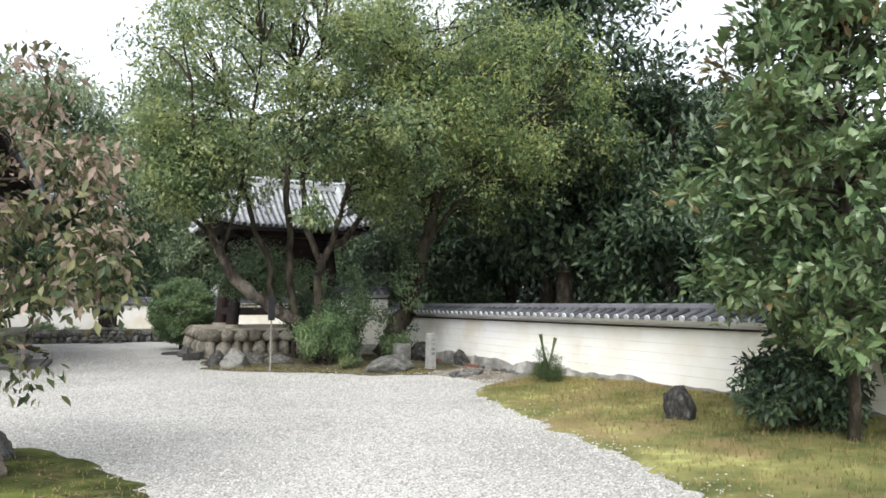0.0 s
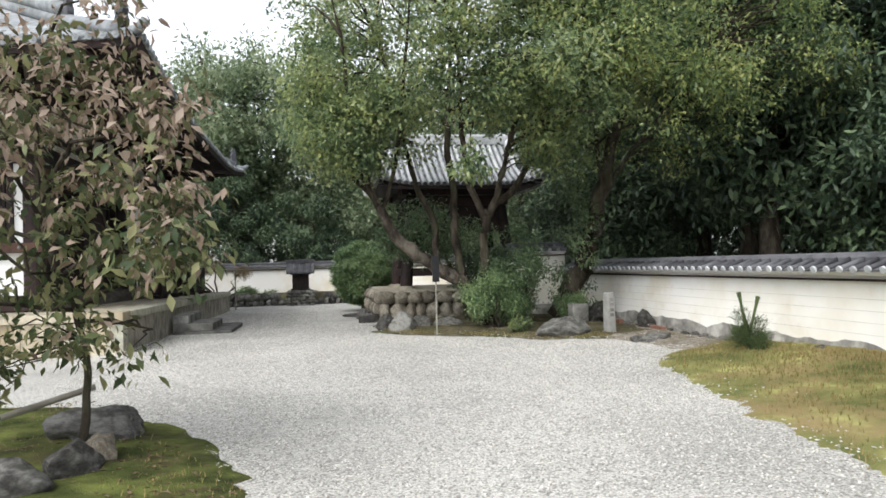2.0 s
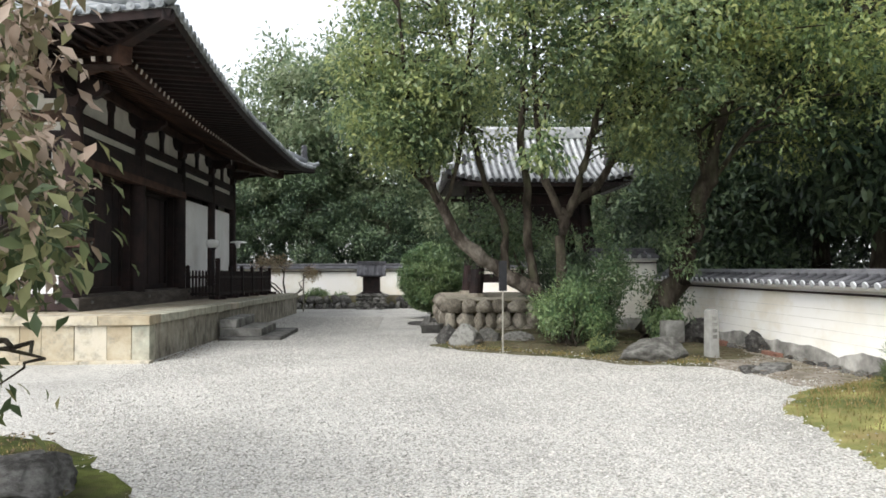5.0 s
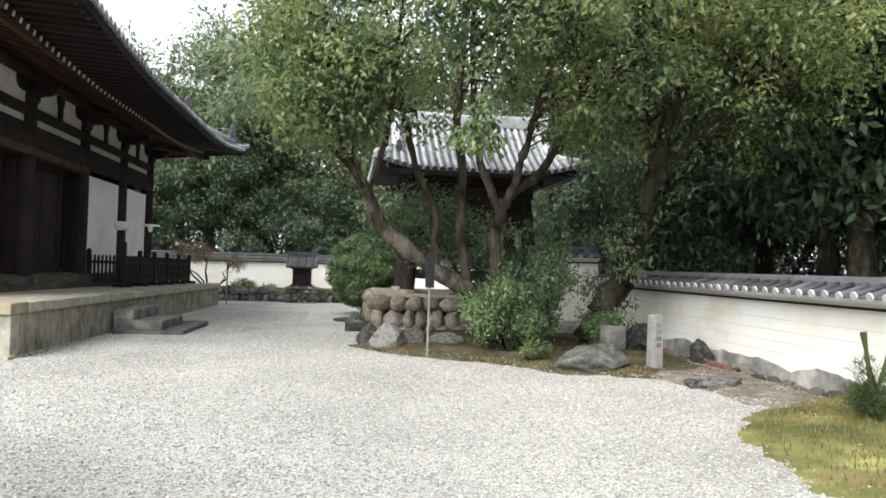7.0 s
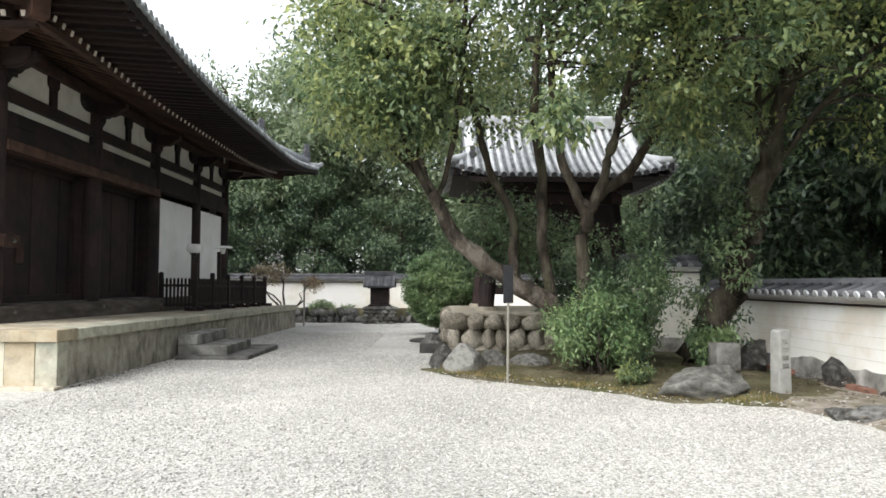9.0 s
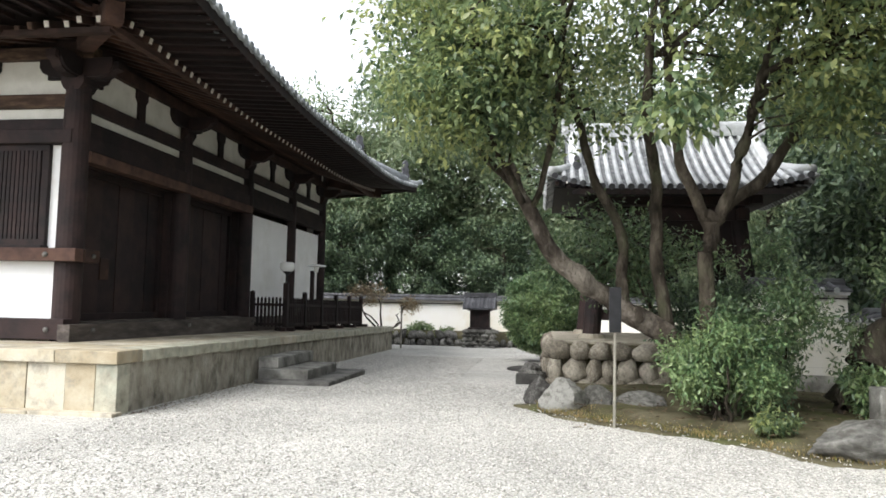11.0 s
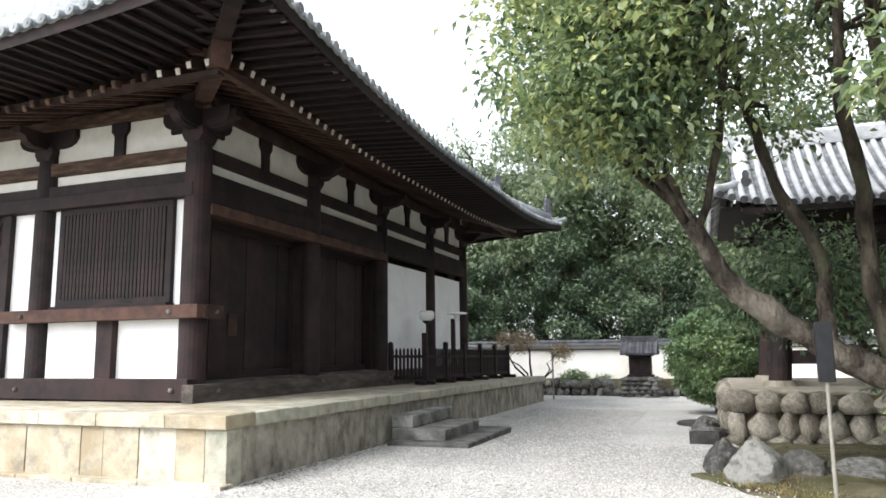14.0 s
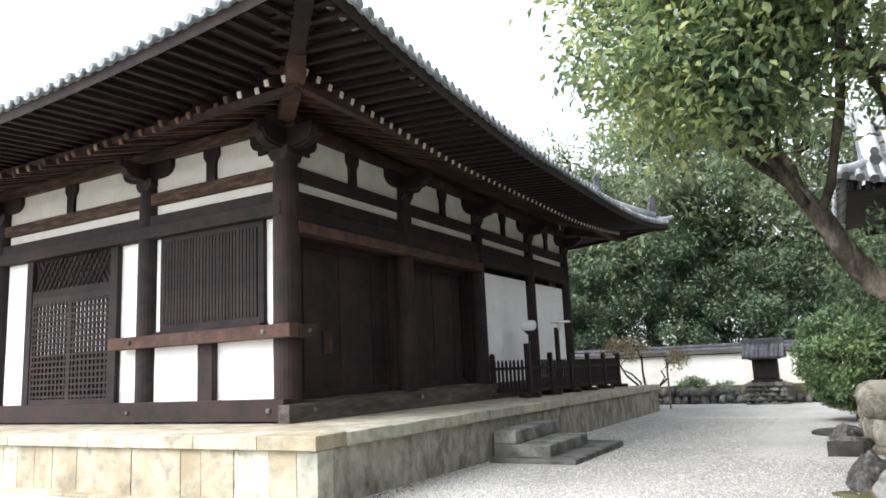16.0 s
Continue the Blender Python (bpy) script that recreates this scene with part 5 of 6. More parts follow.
    for i in range(22):
        x = RX - TW + 0.2 + (2 * TW - 0.4) * i / 21
        z = TZ - 0.08 + tower_up(x - RX, TW)
        part("rafter", Shape().beam((x, BY + sgn * (TD - 0.05), z), (x, BY + sgn * 0.9, z + 0.22), 0.07, 0.09), WOOD, tower)
part("main_ridge", Shape().box(RX - TW + 0.42, RX + TW - 0.42, BY - 0.13, BY + 0.13, TR - 0.02, TR + 0.24).tube([(RX - TW + 0.36, BY, TR + 0.26), (RX, BY, TR + 0.24), (RX + TW - 0.36, BY, TR + 0.26)], [0.085] * 3, 10), TILE, tower, bevel=0.01)
for sx in (-1, 1):
    part("ridge_ornament", Shape().prism(ORN, 0.12, Matrix.Translation((RX + sx * (TW - 0.38), BY, TR + 0.02)) @ TURN90 @ Matrix.Scale(0.7, 4)), TILE, tower, bevel=0.008)
part("soffit", Shape().box(RX - TW + 0.15, RX + TW - 0.15, BY - TD + 0.15, BY + TD - 0.15, TZ + 0.03, TZ + 0.05), WOOD, tower)
settle(tower)

# ---- trees and shrubs ----
def limb(parent, a, b, ra, rb, seed, sag=0.05, wobble=0.08, n=6, mat=None, name="branch", sides=8):
    rng = random.Random(seed)
    pts = bend(a, b, sag, rng, n, wobble)
    pts[0], pts[-1] = Vector(a), Vector(b)
    part(name, Shape().tube(pts, taper(ra, rb, n + 1), sides), mat or BARK, parent, smooth=True)
    return pts


def stem(parent, pts, radii, mat=None, name="trunk", sides=12):
    """A stem along given turns, rounded between them."""
    p = [Vector(q) for q in pts]
    out, rad = [], []

    def wander(k):
        return noise.noise_vector(p[0] * 3 + Vector((k * 0.37, 0, 0)))

    for i in range(len(p) - 1):
        p0, p1, p2, p3 = p[max(i - 1, 0)], p[i], p[i + 1], p[min(i + 2, len(p) - 1)]
        for j in range(7):
            u = j / 7
            out.append(wander(i * 7 + j) * radii[i] * 0.85 + 0.5 * (2 * p1 + (p2 - p0) * u + (2 * p0 - 5 * p1 + 4 * p2 - p3) * u * u + (3 * p1 - p0 - 3 * p2 + p3) * u ** 3))
            rad.append((radii[i] * (1 - u) + radii[i + 1] * u) * (1 + 0.20 * noise.noise(out[-1] * 2.3) + 0.14 * noise.noise(out[-1] * 7)))
    out.append(p[-1])
    rad.append(radii[-1])
    part(name, Shape().tube(out, rad, sides), mat or BARK, parent, smooth=True)
    return out


def twigs(parent, starts, ends, r, seed, mat=None, name="twig_spray"):
    """Thin branches from the nearest start to every end: one mesh, too many to tell apart."""
    rng = random.Random(seed)
    q = Shape()
    for e in ends:
        e = Vector(e)
        s0 = min(starts, key=lambda p: (Vector(p) - e).length + max(0, Vector(p).z - e.z) * 1.5)
        if (Vector(s0) - e).length < 0.1:
            continue
        pts = bend(s0, e, 0.10, rng, 4, 0.10)
        pts[0] = Vector(s0)
        q.tube(pts, taper(r, r * 0.25, 5), 5, False)
    o = part(name, q, mat or BARK, parent, smooth=True)
    return tagged(o, kind="stuff")


def leaves(parent, mats, ends, n, spread, size, seed, droop):
    """Single leaves of the outer crown: a folded blade with a curved midrib, on shared meshes."""
    rng = random.Random(seed)
    made = []
    for k, mat in enumerate(mats):
        for width in (0.19, 0.23):
            q = Shape()
            rib = [(0, 0, 0), (0.33, 0, 0.03), (0.66, 0, 0.02), (1.0, 0, -0.08)]
            lft = [(0.02, 0.01, 0), (0.30, width, 0.07), (0.66, width * 0.8, 0.05), (1.0, 0.0, -0.08)]
            rgt = [(x, -y, z) for x, y, z in lft]
            q.v = [tuple(c * size for c in p) for p in rib + lft + rgt]
            q.f = [(0, 1, 5, 4), (1, 2, 6, 5), (2, 3, 6), (0, 8, 9, 1), (1, 9, 10, 2), (2, 10, 3)]
            made.append(q.mesh("leaf", mat, True))
    for i in range(n):
        c = Vector(ends[rng.randrange(len(ends))])
        off = Vector((rng.gauss(0, 1), rng.gauss(0, 1), rng.gauss(0, 0.7))).normalized() * spread * rng.uniform(0.7, 1.1)
        turn = Euler((rng.uniform(-0.7, 0.7), droop * rng.uniform(0.3, 1.4), math.atan2(off.y, off.x) + rng.uniform(-0.8, 0.8)))
        k = rng.uniform(0.75, 1.2)
        piece("leaf", made[i % len(made)], parent, Matrix.LocRotScale(c + off, turn, (k, k, k)))


# the old trees by the bell tower
tree = thing("broadleaf_tree", (5.1, 17.0, 0), "old spreading broadleaf tree with crooked leaning stems", "tree")
nodes = []
nodes += stem(tree, [(4.95, 16.6, 0.0), (4.93, 16.5, 1.0), (4.90, 16.4, 2.05), (5.0, 16.4, 2.6)], [0.125, 0.100, 0.094, 0.100])
nodes += stem(tree, [(5.0, 16.4, 2.5), (5.25, 16.2, 3.3), (5.5, 15.9, 4.4), (5.9, 15.3, 5.8), (6.4, 14.8, 7.2)], [0.085, 0.072, 0.058, 0.040, 0.020], name="branch")
nodes += stem(tree, [(4.97, 16.4, 2.4), (4.55, 16.2, 3.2), (4.35, 15.8, 4.3), (4.2, 15.2, 5.8), (4.4, 14.6, 7.0)], [0.080, 0.066, 0.054, 0.038, 0.020], name="branch")
nodes += stem(tree, [(5.25, 16.7, 0.1), (4.8, 17.0, 0.75), (4.0, 17.0, 1.35), (3.2, 16.9, 1.95), (2.65, 16.7, 2.7), (2.45, 16.4, 3.4)], [0.19, 0.165, 0.145, 0.125, 0.105, 0.03], BARKPALE)
nodes += stem(tree, [(2.6, 16.6, 2.75), (2.2, 16.2, 3.6), (2.0, 15.7, 4.8), (1.9, 15.4, 6.0)], [0.053, 0.048, 0.034, 0.020], name="branch")
nodes += stem(tree, [(2.5, 16.6, 2.95), (2.0, 16.6, 3.5), (1.6, 16.4, 4.1), (1.3, 16.2, 4.9)], [0.048, 0.039, 0.029, 0.015], name="branch")
nodes += stem(tree, [(2.7, 16.7, 2.6), (3.0, 16.3, 3.6), (3.1, 15.6, 5.0), (3.2, 14.8, 6.8)], [0.048, 0.044, 0.034, 0.020], name="branch")
nodes += stem(tree, [(3.9, 17.0, 1.4), (3.95, 17.3, 2.4), (3.5, 17.2, 3.4), (3.3, 17.3, 4.4), (2.9, 17.7, 6.5)], [0.075, 0.072, 0.064, 0.045, 0.020], name="branch")
nodes += stem(tree, [(4.6, 17.1, 0.9), (4.45, 17.3, 2.0), (4.42, 17.3, 3.2), (4.3, 17.2, 4.6), (4.6, 17.8, 7.3)], [0.10, 0.092, 0.082, 0.062, 0.030], name="branch")
nodes += stem(tree, [(5.1, 16.5, 2.7), (5.7, 16.6, 3.2), (6.2, 16.5, 4.1), (6.6, 16.3, 5.4), (7.2, 16.1, 6.8)], [0.085, 0.075, 0.060, 0.042, 0.020], name="branch")
ends = clumps(190, (4.7, 16.4, 6.4), (4.7, 4.0, 3.1), 5, 0.40, -0.8, 0.3)
ends += clumps(30, (1.9, 16.3, 4.7), (1.6, 1.6, 1.3), 6, 0.3)
ends += clumps(18, (5.6, 14.4, 4.5), (1.7, 1.0, 1.0), 7, 0.3)
ends = [e for e in ends if e[0] > 1.0 and e[2] > 2.9 and not (2.3 < e[0] < 5.9 and e[2] < 4.3)]
ends += clumps(9, (2.2, 15.8, 4.35), (0.8, 0.8, 0.4), 10, 0.3)
rng = random.Random(77)
for k in range(26):
    e = Vector(ends[rng.randrange(len(ends))])
    if e.x < 2.2:
        continue
    near = min((n for n in nodes if n.z > 2.4), key=lambda p: (p - e).length + max(0, p.z - e.z) * 2)
    limb(tree, near, e, 0.040, 0.012, 500 + k, 0.06, 0.11, sides=7)
twigs(tree, [n for n in nodes if n.z > 2.2], ends, 0.035, 2)
limb(tree, (4.35, 15.8, 4.3), (4.1, 13.9, 3.5), 0.03, 0.010, 541, 0.10, 0.08, sides=7)
crown("crown", tree, LEAF, 80000, ends, 0.70, 0.118, 3, "dense yellowish green leaves", slim=0.45, middle=(4.3, 16.2, 5.2), spray=8, tuft=0.10, droop=0.25)
low = clumps(13, (2.25, 16.1, 3.75), (0.85, 0.7, 0.55), 11, 0.3) + clumps(10, (6.15, 15.6, 3.7), (0.8, 0.6, 0.5), 12, 0.3)
twigs(tree, [n for n in nodes if n.z > 2.2], low, 0.018, 13)
crown("crown", tree, LEAF, 4600, low, 0.42, 0.115, 14, "loose lower leaves", slim=0.45, spray=8, tuft=0.10, droop=0.3)
crown("crown", tree, LEAF, 420, [(4.1, 13.85, 3.45), (4.2, 13.8, 3.15), (3.95, 13.9, 3.2)], 0.30, 0.135, 9, "hanging spray of fresh leaves", slim=0.44, droop=0.6)
settle(tree)

tree = thing("broadleaf_tree", (6.9, 17.3, 0), "leaning dark-barked tree with an ivy-grown stem", "tree")
nodes = stem(tree, [(6.75, 17.4, 0.0), (7.0, 17.2, 0.7), (7.45, 17.0, 1.5), (7.7, 16.9, 2.6), (7.95, 16.7, 3.8), (8.3, 16.4, 5.2), (8.7, 16.1, 6.6)], [0.30, 0.25, 0.22, 0.19, 0.15, 0.09, 0.04])
nodes += stem(tree, [(7.75, 16.9, 2.8), (8.3, 16.5, 3.8), (9.0, 15.9, 4.8), (9.7, 15.3, 5.8)], [0.058, 0.048, 0.034, 0.020], name="branch")
nodes += stem(tree, [(7.8, 16.8, 3.2), (7.3, 16.0, 4.4), (7.0, 15.3, 5.6), (6.9, 14.8, 6.9)], [0.058, 0.048, 0.034, 0.020], name="branch")
ends = clumps(130, (8.7, 15.7, 6.1), (3.8, 3.2, 3.0), 15, 0.4, -0.85)
ends = [e for e in ends if e[2] > 2.2]
twigs(tree, [n for n in nodes if n.z > 1.8], ends, 0.035, 4)
crown("crown", tree, LEAFLIT, 33000, ends, 0.72, 0.118, 5, "dense yellowish green leaves", slim=0.45, middle=(8.7, 15.7, 4.8), spray=8, tuft=0.10, droop=0.4)
ivy = [(7.0 + rx * 0.5, 17.0 + ry * 0.45, 0.5 + 3.2 * k / 16) for k, rx, ry in ((k, random.Random(k).uniform(-1, 1) + k / 12, random.Random(k + 50).uniform(-1, 1)) for k in range(17))]
crown("climbing_leaves", tree, LEAFMID, 2400, ivy, 0.30, 0.10, 6, "dark climbing leaves round the stem")
settle(tree)


def shrub(name, label, x, y, z, r, h, mat, n, size, seed, group="", tidy=False, count=24, **kw):
    """A shrub of several stems and a leafy body."""
    root = thing(name, (x, y, z), label, "shrub", group)
    ends = clumps(count, (x, y, z + h * 0.55), (r * 0.8, r * 0.8, h * 0.42), seed, 0.5 if not tidy else 0.75, bumpy=0.35 if not tidy else 0.1)
    ends = [(a, b, max(c, z + 0.12)) for a, b, c in ends]
    rng = random.Random(seed)
    for k in range(4):
        e = ends[rng.randrange(len(ends))]
        limb(root, (x + rng.uniform(-0.1, 0.1), y + rng.uniform(-0.1, 0.1), z - 0.02), (x + (e[0] - x) * 0.6, y + (e[1] - y) * 0.6, z + (e[2] - z) * 0.7), 0.03, 0.012, seed + k, name="stem", sides=6)
    crown("foliage", root, mat, n, ends, r * (0.34 if not tidy else 0.30), size, seed, **kw)
    return settle(root)


# round clipped shrub by the shrine, and the growth under the trees
shrub("round_shrub", "egg-shaped clipped evergreen shrub", 2.95, 27.2, -0.14, 1.2, 2.45, LEAFBUSH, 60000, 0.075, 31, tidy=True, count=90, droop=0.05, outward=0.5, slim=0.55)
shrub("shrub", "bright green bush at the foot of the trees", 4.95, 16.1, 0.05, 0.72, 1.25, LEAFBUSH, 9000, 0.075, 32, spray=7, tuft=0.07)
shrub("shrub", "green bush with broad leaves under the trees", 5.65, 16.6, 0.05, 0.75, 2.1, LEAFMID, 9000, 0.085, 33, spray=7, tuft=0.08)
shrub("shrub", "dark green bush under the trees", 5.5, 18.3, 0.08, 0.9, 1.9, LEAFDARK, 7500, 0.09, 34, spray=7, tuft=0.08)
shrub("shrub", "dark green bush between the tree stems", 6.2, 18.2, 0.08, 0.42, 1.1, LEAFMID, 2600, 0.09, 35, spray=7, tuft=0.08)
tree = thing("small_tree", (5.0, 18.9, 0.08), "small dark evergreen tree before the bell tower", "tree")
nodes = stem(tree, [(5.0, 18.9, 0.0), (4.9, 18.9, 0.8), (4.55, 18.8, 1.5), (4.2, 18.8, 2.3)], [0.06, 0.05, 0.045, 0.03], sides=8)
ends = clumps(40, (4.15, 18.7, 2.25), (1.3, 1.0, 0.75), 36, 0.3)
twigs(tree, [n for n in nodes if n.z > 0.7], ends, 0.02, 36)
crown("crown", tree, LEAFMID, 7500, ends, 0.46, 0.10, 36, "dark evergreen leaves", spray=7, tuft=0.08)
settle(tree)
shrub("shrub", "low yellowish plant at the gravel's edge", 5.35, 15.35, 0.05, 0.28, 0.32, LEAF, 900, 0.07, 37)
shrub("shrub", "low bush by the leaning stem", 7.0, 17.0, 0.06, 0.42, 0.7, LEAFBUSH, 2200, 0.10, 38)
shrub("shrub", "low dark evergreen bush in the moss strip", 7.25, 5.75, 0.12, 0.75, 0.85, LEAFDARK, 5200, 0.11, 39)
shrub("shrub", "low green plant on the far bank", -2.0, 35.8, -0.1, 0.6, 0.75, LEAFBUSH, 1500, 0.12, 40)
shrub("shrub", "low green plant on the far bank", -0.9, 35.6, -0.1, 0.45, 0.6, LEAFBUSH, 1000, 0.12, 41)

# small bare-limbed autumn tree behind the podium's corner
tree = thing("small_tree", (-2.75, 32.6, -0.2), "small crooked tree with sparse orange-brown leaves and a stake", "tree")
nodes = []
for k, e in enumerate(((-3.8, 32.4, 1.6), (-1.9, 32.6, 1.35), (-3.1, 32.9, 1.9), (-3.5, 32.2, 1.2), (-2.1, 32.3, 1.1))):
    nodes += limb(tree, (-2.75, 32.6, -0.25), e, 0.05, 0.015, 300 + k, 0.12, 0.14)
ends = clumps(14, (-3.3, 32.5, 1.75), (0.85, 0.6, 0.4), 44, 0.3) + clumps(7, (-1.9, 32.5, 1.35), (0.5, 0.4, 0.25), 45, 0.3)
twigs(tree, [n for n in nodes if n.z > 0.6], ends, 0.014, 46)
crown("crown", tree, LEAFORANGE, 2300, ends, 0.32, 0.10, 47, "sparse orange-brown leaves")
part("stake", Shape().tube([(-2.1, 32.4, -0.3), (-2.1, 32.4, 1.35)], [0.03, 0.03], 8), BAMBOO, tree)
settle(tree)

# the near tree with browning leaves, its prop and stake
tree = thing("small_tree", (-0.45, 7.45, 0.04), "slender garden tree with drooping browning leaves", "tree")
nodes = stem(tree, [(-0.55, 7.52, 0.0), (-0.52, 7.62, 0.6), (-0.62, 7.7, 1.2), (-0.85, 7.7, 1.8), (-0.9, 7.7, 2.6), (-1.0, 7.7, 3.4)], [0.034, 0.029, 0.028, 0.026, 0.022, 0.014], sides=10)
for k, (s0, e) in enumerate((((-0.60, 7.7, 1.1), (0.05, 7.3, 1.05)), ((-0.6, 7.7, 1.2), (-2.0, 7.2, 1.1)), ((-0.7, 7.7, 1.5), (0.05, 7.6, 1.9)), ((-0.8, 7.7, 1.7), (-2.2, 7.5, 2.0)),
                             ((-0.88, 7.7, 2.1), (-0.1, 7.5, 2.9)), ((-0.9, 7.7, 2.4), (-1.9, 7.5, 3.1)), ((-0.95, 7.7, 3.0), (-0.5, 7.7, 3.9)), ((-0.7, 7.7, 1.4), (-0.6, 6.7, 1.5)), ((-0.85, 7.7, 1.9), (-0.8, 6.7, 2.6)), ((-0.6, 7.7, 1.2), (0.4, 6.4, 1.8)), ((-0.88, 7.7, 2.1), (0.2, 6.5, 2.6)))):
    nodes += limb(tree, s0, e, 0.022, 0.007, 400 + k, 0.05, 0.10, sides=6)
ends = clumps(96, (-0.95, 7.3, 2.25), (1.55, 1.2, 1.75), 51, 0.3, bumpy=0.3) + clumps(8, (-0.5, 7.1, 1.0), (0.7, 0.5, 0.25), 52, 0.2) + clumps(9, (0.42, 6.35, 1.75), (0.22, 0.25, 0.35), 57, 0.2) + clumps(7, (0.25, 6.45, 2.55), (0.25, 0.3, 0.4), 58, 0.2)
ends = [e for e in ends if e[0] < 2.03 - 0.49 * (e[1] - 3.68) - 0.16 - 0.2 * max(0, e[2] - 2.3) - 0.3 * (e[2] < 1.2)]
twigs(tree, [n for n in nodes if n.z > 0.8], ends, 0.010, 53)
ends = [e for e in ends if e[2] > 0.7]
crown("crown", tree, LEAFAUTUMN, 3500, [e for e in ends if e[2] > 1.75] + ends[::3], 0.25, 0.105, 54, "drooping withered brown leaves", droop=0.8, slim=0.42, spray=4, tuft=0.06)
crown("crown", tree, LEAFOLIVE, 2900, [e for e in ends if e[2] < 2.2] + ends[1::3], 0.25, 0.105, 55, "drooping olive-green leaves", droop=0.6, slim=0.46, spray=4, tuft=0.06)
leaves(tree, (LEAFAUTUMN, LEAFOLIVE), ends, 260, 0.25, 0.11, 56, 0.9)
settle(tree)
tagged(part("prop_pole", Shape().tube([(-0.52, 7.82, 0.55), (-1.6, 7.1, 0.28), (-2.4, 6.6, 0.04)], [0.026, 0.028, 0.03], 8), BAMBOO), "slanting weathered bamboo pole propping a small tree", "pole")
tagged(part("garden_stake", Shape().tube([(-2.2, 10.1, -0.05), (-2.2, 10.1, 0.75)], [0.03, 0.03], 8), IRON), "short dark stake standing at the bed's edge", "stake")

# magnolia
tree = thing("magnolia_tree", (7.05, 4.95, 0.1), "magnolia with large glossy leaves, brown underneath", "tree")
nodes = stem(tree, [(7.0, 4.95, 0.05), (7.05, 4.95, 1.2), (7.1, 5.0, 2.6), (7.1, 5.0, 4.2), (7.15, 5.0, 5.6)], [0.055, 0.05, 0.045, 0.035, 0.02])
ends = clumps(150, (7.3, 4.95, 2.9), (1.6, 1.6, 2.6), 61, 0.45, bumpy=0.22)
ends = [e for e in ends if e[2] > 0.95 and math.hypot(e[0] - 7.3, e[1] - 4.95) < 1.65 - 0.42 * max(0, e[2] - 3.0)]
twigs(tree, [n for n in nodes if n.z > 0.7], ends, 0.02, 62)
crown("crown", tree, LEAFMAG, 19000, ends, 0.34, 0.155, 63, "large glossy leaves", droop=-0.15, slim=0.40, outward=1.0, spray=8, tuft=0.045)
leaves(tree, (LEAFMAG, LEAFMAG), ends, 280, 0.36, 0.16, 64, -0.1)
settle(tree)

# young pine
tree = thing("young_pine", (7.55, 11.0, 0.1), "young bushy pine with upright candles in the moss strip", "pine")
rng = np.random.default_rng(7)
stem(tree, [(7.55, 11.0, 0.05), (7.55, 11.0, 0.4), (7.50, 11.0, 0.62)], [0.03, 0.025, 0.012], sides=8)
for dx, h in ((-0.10, 0.95), (0.14, 0.88)):
    part("candle", Shape().tube([(7.55 + dx * 0.3, 11.0, 0.4), (7.55 + dx, 11.0, h - 0.15), (7.55 + dx * 1.3, 11.0, h)], [0.02, 0.020, 0.034], 6), PINE, tree)
ends = clumps(34, (7.55, 11.0, 0.27), (0.33, 0.32, 0.15), 71, 0.2) + [(7.42, 11.0, 0.56), (7.46, 11.0, 0.64), (7.50, 11.0, 0.52), (7.74, 11.0, 0.50), (7.70, 11.0, 0.44)]
crown("needles", tree, PINE, 5200, ends, 0.12, 0.075, 72, slim=0.10, droop=-0.3, outward=1.2)
settle(tree)


# ---- the woods beyond the walls ----
def wood_tree(label, mat, seed, n, size, height, radius, low):
    root = thing("woodland_tree", (0, 0, 0), label, "tree", "woods beyond the walls")
    nodes = stem(root, [(0, 0, 0), (0.1, 0.05, height * 0.3), (-0.1, 0.1, height * 0.6), (0.05, 0, height * 0.9)], [0.28, 0.22, 0.14, 0.05], sides=8)
    ends = clumps(64, (0, 0, (height + low) / 2), (radius, radius, (height - low) / 2), seed, 0.35, bumpy=0.4)
    twigs(root, nodes[2:], ends, 0.05, seed)
    crown("crown", root, mat, n, ends, radius * 0.34, size, seed, middle=(0, 0, height * 0.45), plain=True, spray=7, tuft=0.20)
    return root


